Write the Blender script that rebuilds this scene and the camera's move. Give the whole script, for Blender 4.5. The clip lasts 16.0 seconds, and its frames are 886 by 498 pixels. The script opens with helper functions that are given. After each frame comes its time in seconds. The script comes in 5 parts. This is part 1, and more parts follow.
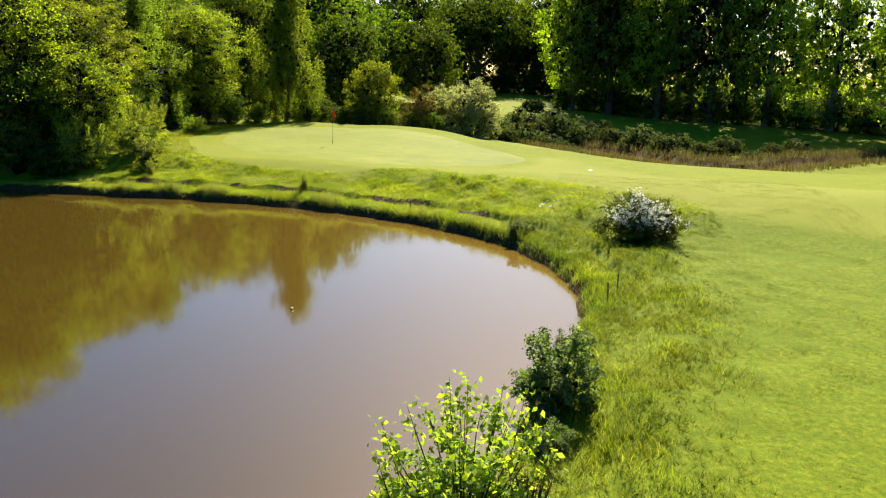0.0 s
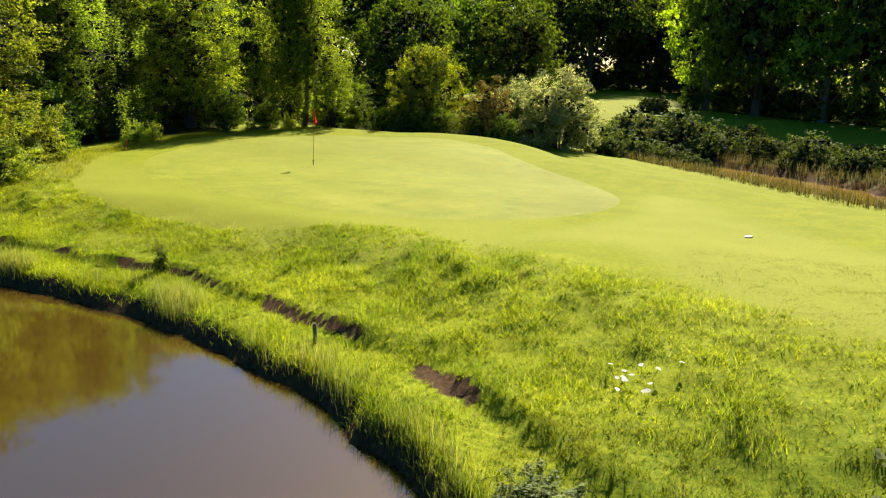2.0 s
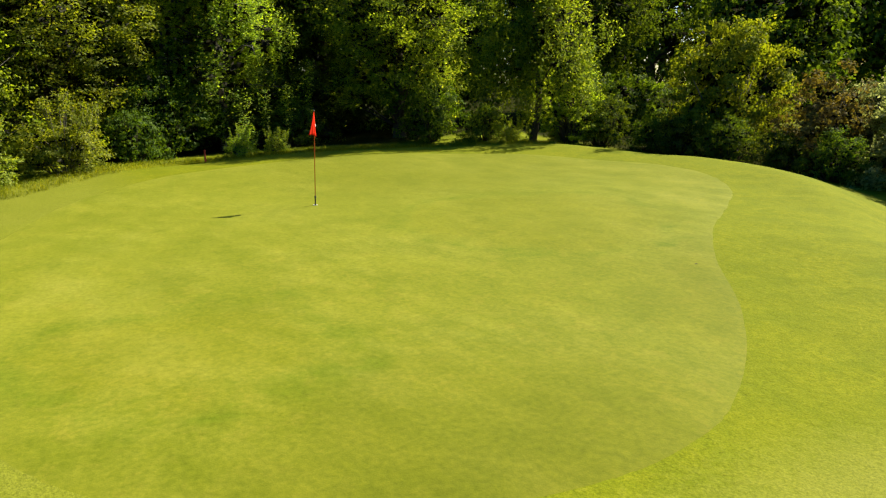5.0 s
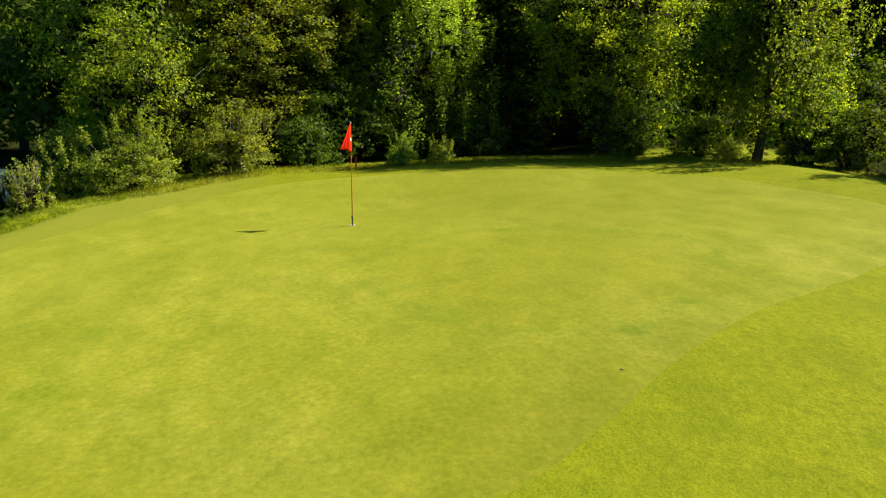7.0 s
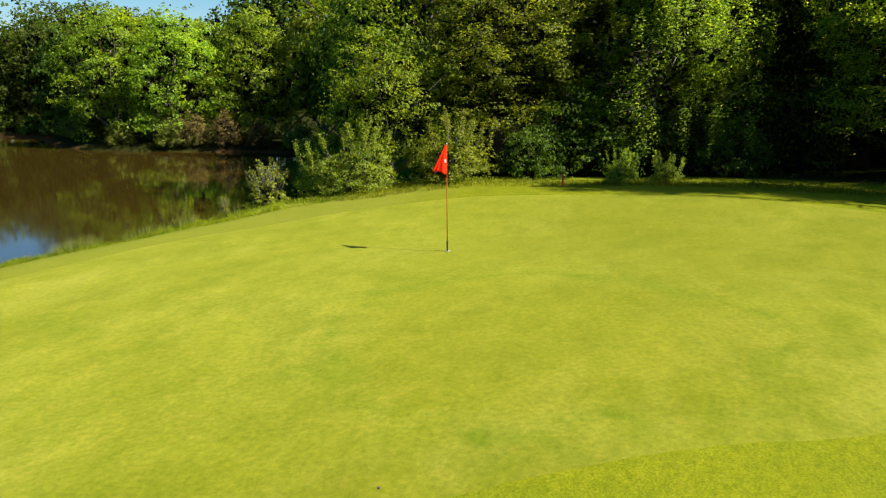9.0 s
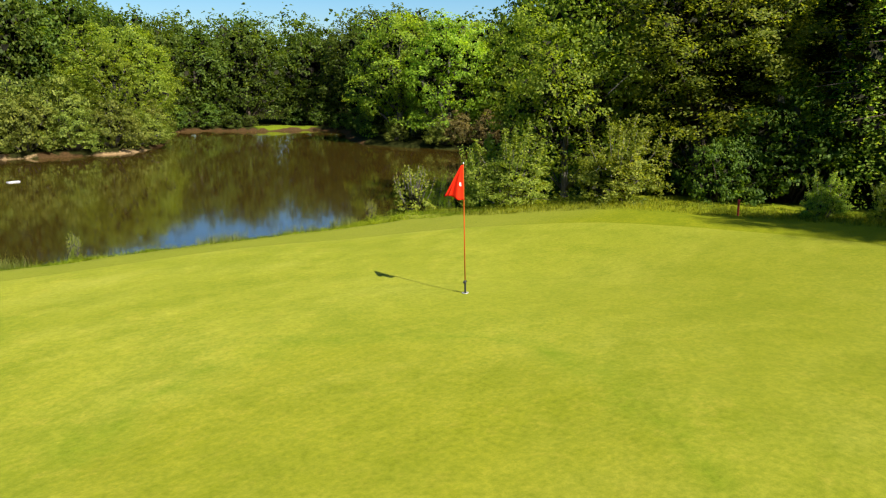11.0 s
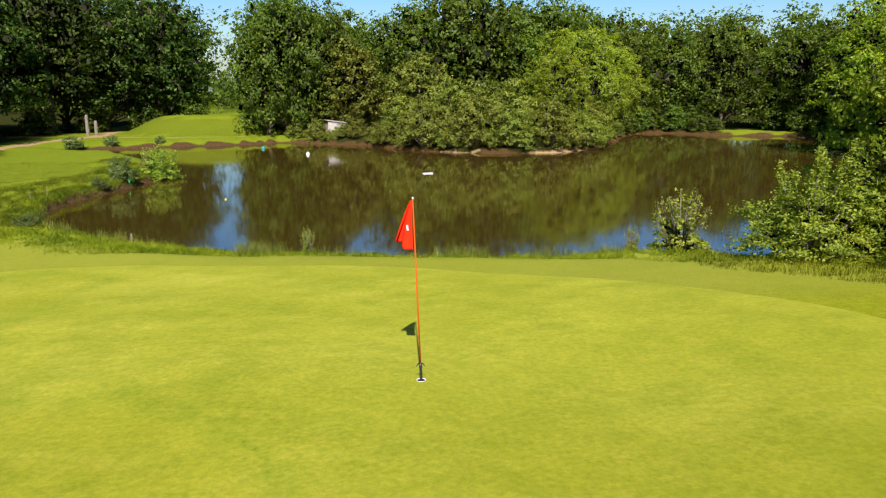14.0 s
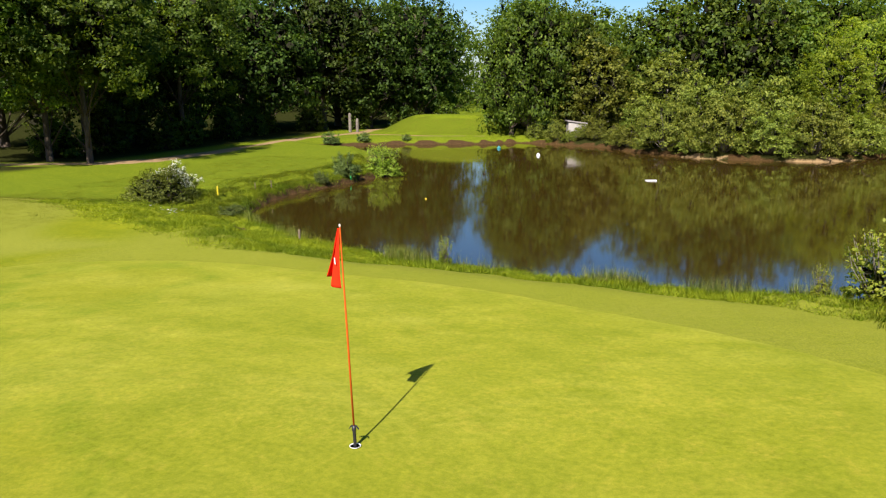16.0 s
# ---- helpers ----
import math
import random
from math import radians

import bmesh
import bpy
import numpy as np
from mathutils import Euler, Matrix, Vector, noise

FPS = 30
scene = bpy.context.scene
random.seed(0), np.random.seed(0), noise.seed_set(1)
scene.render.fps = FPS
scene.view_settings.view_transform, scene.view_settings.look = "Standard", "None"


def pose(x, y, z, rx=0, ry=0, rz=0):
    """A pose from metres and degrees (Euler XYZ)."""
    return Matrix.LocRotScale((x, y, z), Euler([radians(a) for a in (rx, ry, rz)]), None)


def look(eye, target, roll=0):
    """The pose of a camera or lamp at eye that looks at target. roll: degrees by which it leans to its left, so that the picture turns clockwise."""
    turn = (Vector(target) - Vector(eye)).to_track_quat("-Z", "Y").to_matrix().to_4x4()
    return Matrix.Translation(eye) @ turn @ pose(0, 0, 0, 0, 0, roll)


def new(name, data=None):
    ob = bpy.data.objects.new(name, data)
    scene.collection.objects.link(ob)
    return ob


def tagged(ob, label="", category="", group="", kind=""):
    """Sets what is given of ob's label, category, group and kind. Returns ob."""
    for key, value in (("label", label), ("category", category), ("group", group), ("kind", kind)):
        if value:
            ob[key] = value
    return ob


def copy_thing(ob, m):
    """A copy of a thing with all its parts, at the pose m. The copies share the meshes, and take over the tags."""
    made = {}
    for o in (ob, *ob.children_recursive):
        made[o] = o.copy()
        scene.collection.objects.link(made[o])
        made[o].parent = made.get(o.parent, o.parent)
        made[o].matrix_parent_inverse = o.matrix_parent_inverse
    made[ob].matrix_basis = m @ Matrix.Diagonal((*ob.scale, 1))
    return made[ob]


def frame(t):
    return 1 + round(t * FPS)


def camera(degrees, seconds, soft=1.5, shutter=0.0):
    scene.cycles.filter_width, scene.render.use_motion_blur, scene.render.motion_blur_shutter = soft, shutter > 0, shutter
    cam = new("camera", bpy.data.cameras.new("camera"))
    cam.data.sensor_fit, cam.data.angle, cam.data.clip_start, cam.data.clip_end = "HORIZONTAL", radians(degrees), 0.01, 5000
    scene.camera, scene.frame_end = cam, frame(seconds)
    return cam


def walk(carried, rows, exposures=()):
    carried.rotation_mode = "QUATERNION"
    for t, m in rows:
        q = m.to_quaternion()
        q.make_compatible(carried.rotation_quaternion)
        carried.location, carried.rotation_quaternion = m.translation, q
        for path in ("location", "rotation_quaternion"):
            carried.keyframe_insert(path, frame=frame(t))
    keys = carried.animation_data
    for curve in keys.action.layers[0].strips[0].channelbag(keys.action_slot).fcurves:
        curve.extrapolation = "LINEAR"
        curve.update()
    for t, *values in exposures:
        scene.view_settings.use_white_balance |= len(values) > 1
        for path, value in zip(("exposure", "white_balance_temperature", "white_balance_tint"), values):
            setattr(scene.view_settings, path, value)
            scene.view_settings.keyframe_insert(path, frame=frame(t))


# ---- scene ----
# seconds, eye x y z, rotation x y z in degrees
PATH = [
    (0.0, 13.223, -42.899, 3.637, 77.215, -0.876, 8.603),
    (0.5, 13.079, -38.521, 3.545, 77.126, -0.826, 10.003),
    (1.0, 13.062, -34.040, 3.404, 77.098, -0.727, 12.146),
    (1.5, 13.181, -29.499, 3.215, 77.093, -0.559, 14.789),
    (2.0, 13.433, -25.068, 3.131, 77.134, -0.418, 18.104),
    (2.5, 13.790, -20.993, 3.074, 77.107, -0.310, 22.190),
    (3.0, 14.130, -17.470, 3.026, 77.036, -0.216, 27.596),
    (3.5, 14.419, -14.429, 2.927, 77.115, -0.132, 33.669),
    (4.0, 14.661, -11.786, 2.787, 77.330, -0.061, 40.111),
    (4.5, 14.861, -9.472, 2.641, 77.603, -0.007, 46.811),
    (5.0, 15.027, -7.417, 2.523, 77.855, 0.027, 53.660),
    (5.5, 15.165, -5.551, 2.470, 78.007, 0.040, 60.550),
    (6.0, 15.271, -3.805, 2.501, 78.022, 0.034, 67.372),
    (6.5, 15.288, -2.152, 2.589, 78.006, 0.031, 73.931),
    (7.0, 15.168, -0.675, 2.702, 77.994, 0.011, 80.235),
    (7.5, 14.960, 0.805, 2.838, 77.953, -0.014, 87.679),
    (8.0, 14.602, 2.206, 2.961, 77.892, -0.041, 95.357),
    (8.5, 14.064, 3.525, 3.035, 77.892, -0.016, 102.739),
    (9.0, 13.402, 4.731, 3.090, 77.914, -0.045, 109.802),
    (9.5, 12.474, 5.774, 3.139, 77.896, -0.082, 116.404),
    (10.0, 11.293, 6.641, 3.181, 77.845, -0.106, 122.645),
    (10.5, 9.926, 7.332, 3.218, 77.782, -0.117, 128.704),
    (11.0, 8.441, 7.846, 3.251, 77.728, -0.112, 134.758),
    (11.5, 6.906, 8.182, 3.279, 77.705, -0.091, 140.985),
    (12.0, 5.403, 8.353, 3.294, 77.725, -0.062, 147.510),
    (12.5, 4.033, 8.405, 3.272, 77.756, -0.062, 154.293),
    (13.0, 2.768, 8.329, 3.266, 77.745, -0.083, 161.255),
    (13.5, 1.627, 8.168, 3.277, 77.741, -0.077, 167.822),
    (14.0, 0.581, 7.907, 3.289, 77.754, -0.016, 173.978),
    (14.5, -0.343, 7.516, 3.300, 77.761, -0.017, 179.742),
    (15.0, -1.157, 7.046, 3.312, 77.752, 0.004, 185.221),
    (15.5, -1.857, 6.505, 3.322, 77.739, 0.054, 190.495),
    (16.0, -2.465, 5.932, 3.314, 77.736, 0.095, 195.032),
]
cam = camera(62.78, 16.0, 1.2)
walk(cam, [(row[0], pose(*row[1:])) for row in PATH], [(0, 1.46, 6600, 12), (1.8, 1.53, 6850, 15), (2.6, 1.37, 6700, 10), (5.5, 1.12, 6850, 10), (9, 1.15, 6600, 10), (12, 1.10, 6350, 15), (16, 1.12, 6400, 18)])
# ---- end of camera ----

# ---- light ----
SUN_WAY = Vector((0.18, 2.42, 2.20)).normalized()   # towards the sun
world = bpy.data.worlds.new("sky")
scene.world = world
world.use_nodes = True
wn = world.node_tree.nodes
sky = wn.new("ShaderNodeTexSky")
sky.sky_type, sky.sun_disc = "NISHITA", False
sky.sun_elevation, sky.sun_rotation = radians(42.0), radians(4.0)
sky.air_density, sky.dust_density, sky.ozone_density = 1.05, 1.4, 3.0
wn["Background"].inputs["Strength"].default_value = 0.070
deep = wn.new("ShaderNodeHueSaturation")
deep.inputs["Saturation"].default_value = 1.5
world.node_tree.links.new(sky.outputs[0], deep.inputs["Color"])
world.node_tree.links.new(deep.outputs[0], wn["Background"].inputs["Color"])
sun = new("sun", bpy.data.lights.new("sun", "SUN"))
sun.data.energy, sun.data.angle, sun.data.color = 5.5, radians(0.55), (1.0, 0.95, 0.86)
sun.matrix_world = look(SUN_WAY * 100, (0, 0, 0))

WATER = -1.70

# ---- materials ----


def material(name):
    m = bpy.data.materials.new(name)
    m.use_nodes = True
    nt = m.node_tree
    return m, nt, nt.nodes["Principled BSDF"], nt.nodes["Material Output"]


def node(nt, kind, **values):
    n = nt.nodes.new(kind)
    for k, v in values.items():
        n.inputs[k].default_value = v
    return n


def noise_tex(nt, scale, detail=4.0, rough=0.55, coords=None, stretch=None):
    n = node(nt, "ShaderNodeTexNoise", Scale=scale, Detail=detail, Roughness=rough)
    if coords is not None:
        if stretch:
            mp = nt.nodes.new("ShaderNodeMapping")
            mp.inputs["Scale"].default_value = stretch
            nt.links.new(coords, mp.inputs["Vector"])
            coords = mp.outputs[0]
        nt.links.new(coords, n.inputs["Vector"])
    return n.outputs["Fac"]


def ramp(nt, fac, stops):
    r = nt.nodes.new("ShaderNodeValToRGB")
    els = r.color_ramp.elements
    while len(els) < len(stops):
        els.new(0.5)
    for e, (p, c) in zip(els, stops):
        e.position, e.color = p, (*c, 1)
    nt.links.new(fac, r.inputs[0])
    return r.outputs["Color"]


def mix(nt, fac, a, b, blend="MIX"):
    n = nt.nodes.new("ShaderNodeMix")
    n.data_type, n.blend_type = "RGBA", blend
    for sock, v in ((n.inputs[0], fac), (n.inputs[6], a), (n.inputs[7], b)):
        if isinstance(v, bpy.types.NodeSocket):
            nt.links.new(v, sock)
        else:
            sock.default_value = (*v, 1) if isinstance(v, tuple) else v
    return n.outputs[2]


def maths(nt, op, a, b=0.0, clamp=False):
    n = nt.nodes.new("ShaderNodeMath")
    n.operation, n.use_clamp = op, clamp
    for sock, v in ((n.inputs[0], a), (n.inputs[1], b)):
        if isinstance(v, bpy.types.NodeSocket):
            nt.links.new(v, sock)
        else:
            sock.default_value = v
    return n.outputs[0]


def bump(nt, height, strength, distance, shader):
    b = node(nt, "ShaderNodeBump", Strength=strength, Distance=distance)
    nt.links.new(height, b.inputs["Height"])
    nt.links.new(b.outputs[0], shader.inputs["Normal"])


def attribute(nt, name):
    a = nt.nodes.new("ShaderNodeAttribute")
    a.attribute_name = name
    return a.outputs["Fac"]


def place(nt):
    return nt.nodes.new("ShaderNodeNewGeometry").outputs["Position"]


def make_ground():
    m, nt, p, out = material("turf_and_soil")
    pos = place(nt)
    big, mid = noise_tex(nt, 0.22, 3, 0.5, pos), noise_tex(nt, 1.6, 4, 0.6, pos)
    fine, grain = noise_tex(nt, 9.0, 4, 0.65, pos), noise_tex(nt, 42.0, 3, 0.7, pos)
    fair = mix(nt, big, (0.150, 0.166, 0.012), (0.205, 0.208, 0.028))
    fair = mix(nt, maths(nt, "MULTIPLY", mid, 0.5), fair, (0.134, 0.158, 0.010))
    semi = ramp(nt, fine, [(0.20, (0.090, 0.114, 0.003)), (0.5, (0.158, 0.172, 0.005)), (0.80, (0.225, 0.222, 0.010))])
    semi = mix(nt, maths(nt, "MULTIPLY", big, 0.6), semi, (0.144, 0.162, 0.005))
    semi = mix(nt, ramp(nt, mid, [(0.46, (0, 0, 0)), (0.66, (0.6, 0.6, 0.6))]), semi, (0.104, 0.134, 0.004))
    wide = noise_tex(nt, 0.55, 5, 0.65, pos, (1.0, 1.6, 1.0))
    semi = mix(nt, ramp(nt, wide, [(0.44, (0, 0, 0)), (0.60, (0.45, 0.45, 0.45))]), semi, (0.120, 0.142, 0.005))
    rough = ramp(nt, fine, [(0.28, (0.040, 0.068, 0.002)), (0.5, (0.120, 0.150, 0.005)), (0.72, (0.225, 0.235, 0.014))])
    rough = mix(nt, ramp(nt, mid, [(0.40, (0, 0, 0)), (0.62, (0.7, 0.7, 0.7))]), rough, (0.195, 0.220, 0.008))
    soil = ramp(nt, fine, [(0.25, (0.022, 0.013, 0.005)), (0.55, (0.060, 0.035, 0.014)), (0.8, (0.120, 0.072, 0.032))])
    sand = ramp(nt, fine, [(0.2, (0.18, 0.115, 0.052)), (0.8, (0.29, 0.20, 0.105))])
    heath = ramp(nt, mid, [(0.3, (0.0348, 0.029, 0.01044)), (0.55, (0.0696, 0.0551, 0.0232)), (0.75, (0.0754, 0.087, 0.0174))])
    # woodland floor, with the shade under the trees put into its near-black colour
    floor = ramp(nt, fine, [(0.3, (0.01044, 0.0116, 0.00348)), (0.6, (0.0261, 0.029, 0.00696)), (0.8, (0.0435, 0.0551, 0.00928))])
    wob = maths(nt, "MULTIPLY", maths(nt, "SUBTRACT", fine, 0.5), 0.9)

    def edge(name, soft=4.0):
        a = maths(nt, "ADD", attribute(nt, name), wob)
        return maths(nt, "MULTIPLY", maths(nt, "SUBTRACT", a, 0.5 - 0.5 / soft), soft, True)
    lush = ramp(nt, fine, [(0.22, (0.048, 0.080, 0.003)), (0.5, (0.102, 0.134, 0.005)), (0.78, (0.190, 0.200, 0.012))])
    lush = mix(nt, ramp(nt, wide, [(0.44, (0, 0, 0)), (0.60, (0.5, 0.5, 0.5))]), lush, (0.086, 0.120, 0.005))
    c = mix(nt, edge("lush_zone", 1.2), semi, lush)
    c = mix(nt, edge("rough_zone", 2.0), c, rough)
    c = mix(nt, edge("fairway_zone", 1.3), c, fair)
    c = mix(nt, edge("heath_zone", 2.0), c, heath)
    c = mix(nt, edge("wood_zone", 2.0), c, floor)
    c = mix(nt, edge("sand_zone", 3.0), c, sand)
    c = mix(nt, edge("soil_zone", 4.0), c, soil)
    speck = ramp(nt, grain, [(0.30, (0.62, 0.64, 0.55)), (0.52, (1.0, 1.0, 1.0)), (0.75, (1.35, 1.32, 1.2))])
    c = mix(nt, 0.85, c, speck, "MULTIPLY")
    nt.links.new(c, p.inputs["Base Color"])
    p.inputs["Roughness"].default_value = 0.9
    bare = maths(nt, "MAXIMUM", attribute(nt, "wood_zone"), attribute(nt, "heath_zone"))
    nt.links.new(maths(nt, "MULTIPLY", maths(nt, "SUBTRACT", 1.0, bare, True), 0.05), p.inputs["Specular IOR Level"])
    h = maths(nt, "ADD", maths(nt, "MULTIPLY", grain, 0.35), fine)
    bump(nt, h, 0.35, 0.05, p)
    return m


def make_green():
    m, nt, p, out = material("putting_green_turf")
    pos = place(nt)
    big, mid = noise_tex(nt, 0.30, 5, 0.62, pos, (1.0, 1.5, 1.0)), noise_tex(nt, 1.5, 6, 0.7, pos)
    fine, grain = noise_tex(nt, 14.0, 4, 0.7, pos), noise_tex(nt, 60.0, 2, 0.7, pos)
    c = ramp(nt, big, [(0.30, (0.138, 0.150, 0.008)), (0.50, (0.180, 0.184, 0.016)), (0.68, (0.224, 0.218, 0.030))])
    c = mix(nt, maths(nt, "MULTIPLY", mid, 0.45), c, (0.144, 0.165, 0.0072))
    arcs = noise_tex(nt, 0.75, 7, 0.72, pos, (0.8, 1.1, 1.0))
    c = mix(nt, ramp(nt, arcs, [(0.45, (0, 0, 0)), (0.62, (0.6, 0.6, 0.6))]), c, (0.104, 0.128, 0.003))
    c = mix(nt, ramp(nt, noise_tex(nt, 3.1, 6, 0.8, pos), [(0.52, (0, 0, 0)), (0.68, (0.35, 0.35, 0.35))]), c, (0.250, 0.205, 0.026))

    def away(x, y):
        d = nt.nodes.new("ShaderNodeVectorMath")
        d.operation = "DISTANCE"
        d.inputs[1].default_value = (x, y, 0.1)
        nt.links.new(pos, d.inputs[0])
        return maths(nt, "ADD", d.outputs["Value"], maths(nt, "MULTIPLY", maths(nt, "SUBTRACT", noise_tex(nt, 0.7, 3, 0.6, pos), 0.5), 2.2))
    # broad darker olive areas; the first has view-dependent shading put into the colour
    for x, y, r, amount in ((-3.6, 5.6, 6.2, 0.36), (11.6, 3.6, 4.8, 0.7), (11.4, -4.2, 3.4, 0.7)):
        c = mix(nt, maths(nt, "MULTIPLY", maths(nt, "MULTIPLY", maths(nt, "SUBTRACT", r, away(x, y)), 0.4, True), amount), c, (0.110, 0.119, 0.004))
    # rings of darker turf, olive within
    for x, y, r in ((4.4, 2.9, 2.9), (7.2, -5.2, 1.8)):
        d = away(x, y)
        inside = maths(nt, "MULTIPLY", maths(nt, "MULTIPLY", maths(nt, "SUBTRACT", r, d), 1.6, True), 0.28)
        c = mix(nt, inside, c, (0.142, 0.142, 0.003))
        band = maths(nt, "SUBTRACT", 1.0, maths(nt, "MULTIPLY", maths(nt, "ABSOLUTE", maths(nt, "SUBTRACT", d, r)), 2.4), True)
        broken = maths(nt, "MULTIPLY", maths(nt, "SUBTRACT", noise_tex(nt, 1.1, 5, 0.7, pos), 0.43), 3.6, True)
        c = mix(nt, maths(nt, "MULTIPLY", band, broken), c, (0.080, 0.122, 0.003))
    bald = maths(nt, "MULTIPLY", maths(nt, "SUBTRACT", 0.30, maths(nt, "ADD", away(11.44, -3.14), maths(nt, "MULTIPLY", fine, 0.2))), 4.0, True)
    c = mix(nt, maths(nt, "MULTIPLY", bald, 0.6), c, (0.24, 0.14, 0.06))
    c = mix(nt, 1.0, c, ramp(nt, noise_tex(nt, 1.1, 8, 0.75, pos, (0.9, 1.2, 1.0)), [(0.34, (0.82, 0.88, 0.7)), (0.66, (1.10, 1.08, 1.1))]), "MULTIPLY")
    c = mix(nt, 0.75, c, ramp(nt, fine, [(0.3, (0.68, 0.75, 0.55)), (0.7, (1.26, 1.20, 1.2))]), "MULTIPLY")
    c = mix(nt, 0.25, c, ramp(nt, grain, [(0.3, (0.70, 0.74, 0.6)), (0.7, (1.2, 1.18, 1.2))]), "MULTIPLY")
    nt.links.new(c, p.inputs["Base Color"])
    p.inputs["Roughness"].default_value, p.inputs["Diffuse Roughness"].default_value = 0.8, 0.12
    p.inputs["Specular IOR Level"].default_value = 0.06
    bump(nt, maths(nt, "ADD", fine, grain), 0.2, 0.012, p)
    p.inputs["Sheen Weight"].default_value, p.inputs["Sheen Roughness"].default_value = 0.14, 0.45
    p.inputs["Sheen Tint"].default_value = (0.95, 0.95, 0.12, 1)
    return m


def make_water():
    m, nt, p, out = material("silty_pond_water")
    pos = place(nt)
    c = mix(nt, noise_tex(nt, 0.12, 3, 0.5, pos), (0.015, 0.009, 0.001), (0.022, 0.013, 0.0015))
    nt.links.new(c, p.inputs["Base Color"])
    p.inputs["Roughness"].default_value = 0.055
    p.inputs["IOR"].default_value = 1.6
    p.inputs["Specular IOR Level"].default_value = 0.7
    a = noise_tex(nt, 1.1, 3, 0.5, pos, (1.0, 0.45, 1.0))
    b = noise_tex(nt, 5.0, 3, 0.55, pos, (1.0, 0.6, 1.0))
    bump(nt, maths(nt, "ADD", a, maths(nt, "MULTIPLY", b, 0.12)), 0.04, 0.05, p)
    # suspended silt scatters sunlight mostly forwards: a broad brown lobe under the mirror surface
    g = node(nt, "ShaderNodeBsdfGlossy", Roughness=0.68)
    g.inputs["Color"].default_value = (0.40, 0.26, 0.045, 1)
    mx = node(nt, "ShaderNodeMixShader", Fac=0.058)
    nt.links.new(p.outputs[0], mx.inputs[1])
    nt.links.new(g.outputs[0], mx.inputs[2])
    nt.links.new(mx.outputs[0], out.inputs[0])
    return m


def make_leaf(name, dark, light, tip, through_light=0.40, gloss=0.02, glow=(1.58, 1.5, 0.44), patchy=0.5):
    m, nt, p, out = material(name)
    nt.nodes.remove(p)
    geo = nt.nodes.new("ShaderNodeNewGeometry")
    info = nt.nodes.new("ShaderNodeObjectInfo")
    c = ramp(nt, geo.outputs["Random Per Island"], [(0.0, dark), (0.6, light), (1.0, tip)])
    patch = noise_tex(nt, 0.55, 2, 0.5, geo.outputs["Position"])
    c = mix(nt, patchy, c, ramp(nt, patch, [(0.3, (0.60, 0.70, 0.65)), (0.7, (1.28, 1.2, 1.1))]), "MULTIPLY")
    hsv = nt.nodes.new("ShaderNodeHueSaturation")
    nt.links.new(maths(nt, "ADD", maths(nt, "MULTIPLY", info.outputs["Random"], 0.032), 0.478), hsv.inputs["Hue"])
    nt.links.new(maths(nt, "ADD", maths(nt, "MULTIPLY", info.outputs["Random"], 0.5), 0.75), hsv.inputs["Value"])
    nt.links.new(c, hsv.inputs["Color"])
    d, t, g = nt.nodes.new("ShaderNodeBsdfDiffuse"), nt.nodes.new("ShaderNodeBsdfTranslucent"), node(nt, "ShaderNodeBsdfGlossy", Roughness=0.6)
    bright = mix(nt, 1.0, hsv.outputs[0], glow, "MULTIPLY")
    nt.links.new(hsv.outputs[0], d.inputs["Color"])
    nt.links.new(bright, t.inputs["Color"])
    g.inputs["Color"].default_value = (0.5, 0.55, 0.4, 1)
    m1, m2 = node(nt, "ShaderNodeMixShader", Fac=through_light), node(nt, "ShaderNodeMixShader", Fac=gloss)
    for a, b in ((d.outputs[0], m1.inputs[1]), (t.outputs[0], m1.inputs[2]), (m1.outputs[0], m2.inputs[1]), (g.outputs[0], m2.inputs[2]), (m2.outputs[0], out.inputs[0])):
        nt.links.new(a, b)
    return m


def make_bark(name, dark, light, bands=False):
    m, nt, p, out = material(name)
    pos = place(nt)
    f = noise_tex(nt, 6.0, 5, 0.65, pos, (1.0, 1.0, 3.0) if bands else (3.0, 3.0, 0.5))
    c = ramp(nt, f, [(0.42, dark), (0.58, light)] if bands else [(0.3, dark), (0.7, light)])
    nt.links.new(c, p.inputs["Base Color"])
    p.inputs["Roughness"].default_value, p.inputs["Specular IOR Level"].default_value = 0.9, 0.12
    bump(nt, f, 0.5, 0.03, p)
    return m


def make_plain(name, colour, rough=0.5, metallic=0.0, wear=0.12, scale=14.0):
    m, nt, p, out = material(name)
    f = noise_tex(nt, scale, 4, 0.6, place(nt))
    lo = tuple(v * (1 - wear) for v in colour)
    hi = tuple(min(v * (1 + wear), 1) for v in colour)
    nt.links.new(mix(nt, f, lo, hi), p.inputs["Base Color"])
    p.inputs["Roughness"].default_value, p.inputs["Metallic"].default_value = rough, metallic
    return m


M_GROUND, M_GREEN, M_WATER = make_ground(), make_green(), make_water()
L_OAK = make_leaf("oak_leaves", (0.031, 0.062, 0.006), (0.074, 0.126, 0.011), (0.130, 0.182, 0.020), 0.52)
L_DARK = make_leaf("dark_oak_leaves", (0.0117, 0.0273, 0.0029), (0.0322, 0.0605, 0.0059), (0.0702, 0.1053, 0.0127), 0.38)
L_BIRCH = make_leaf("birch_leaves", (0.0835, 0.1378, 0.0104), (0.1949, 0.2726, 0.0232), (0.3248, 0.3712, 0.0476), 0.6)
L_ASPEN = make_leaf("aspen_leaves", (0.0803, 0.1371, 0.0091), (0.1899, 0.2608, 0.0209), (0.3067, 0.3587, 0.0365), 0.62)
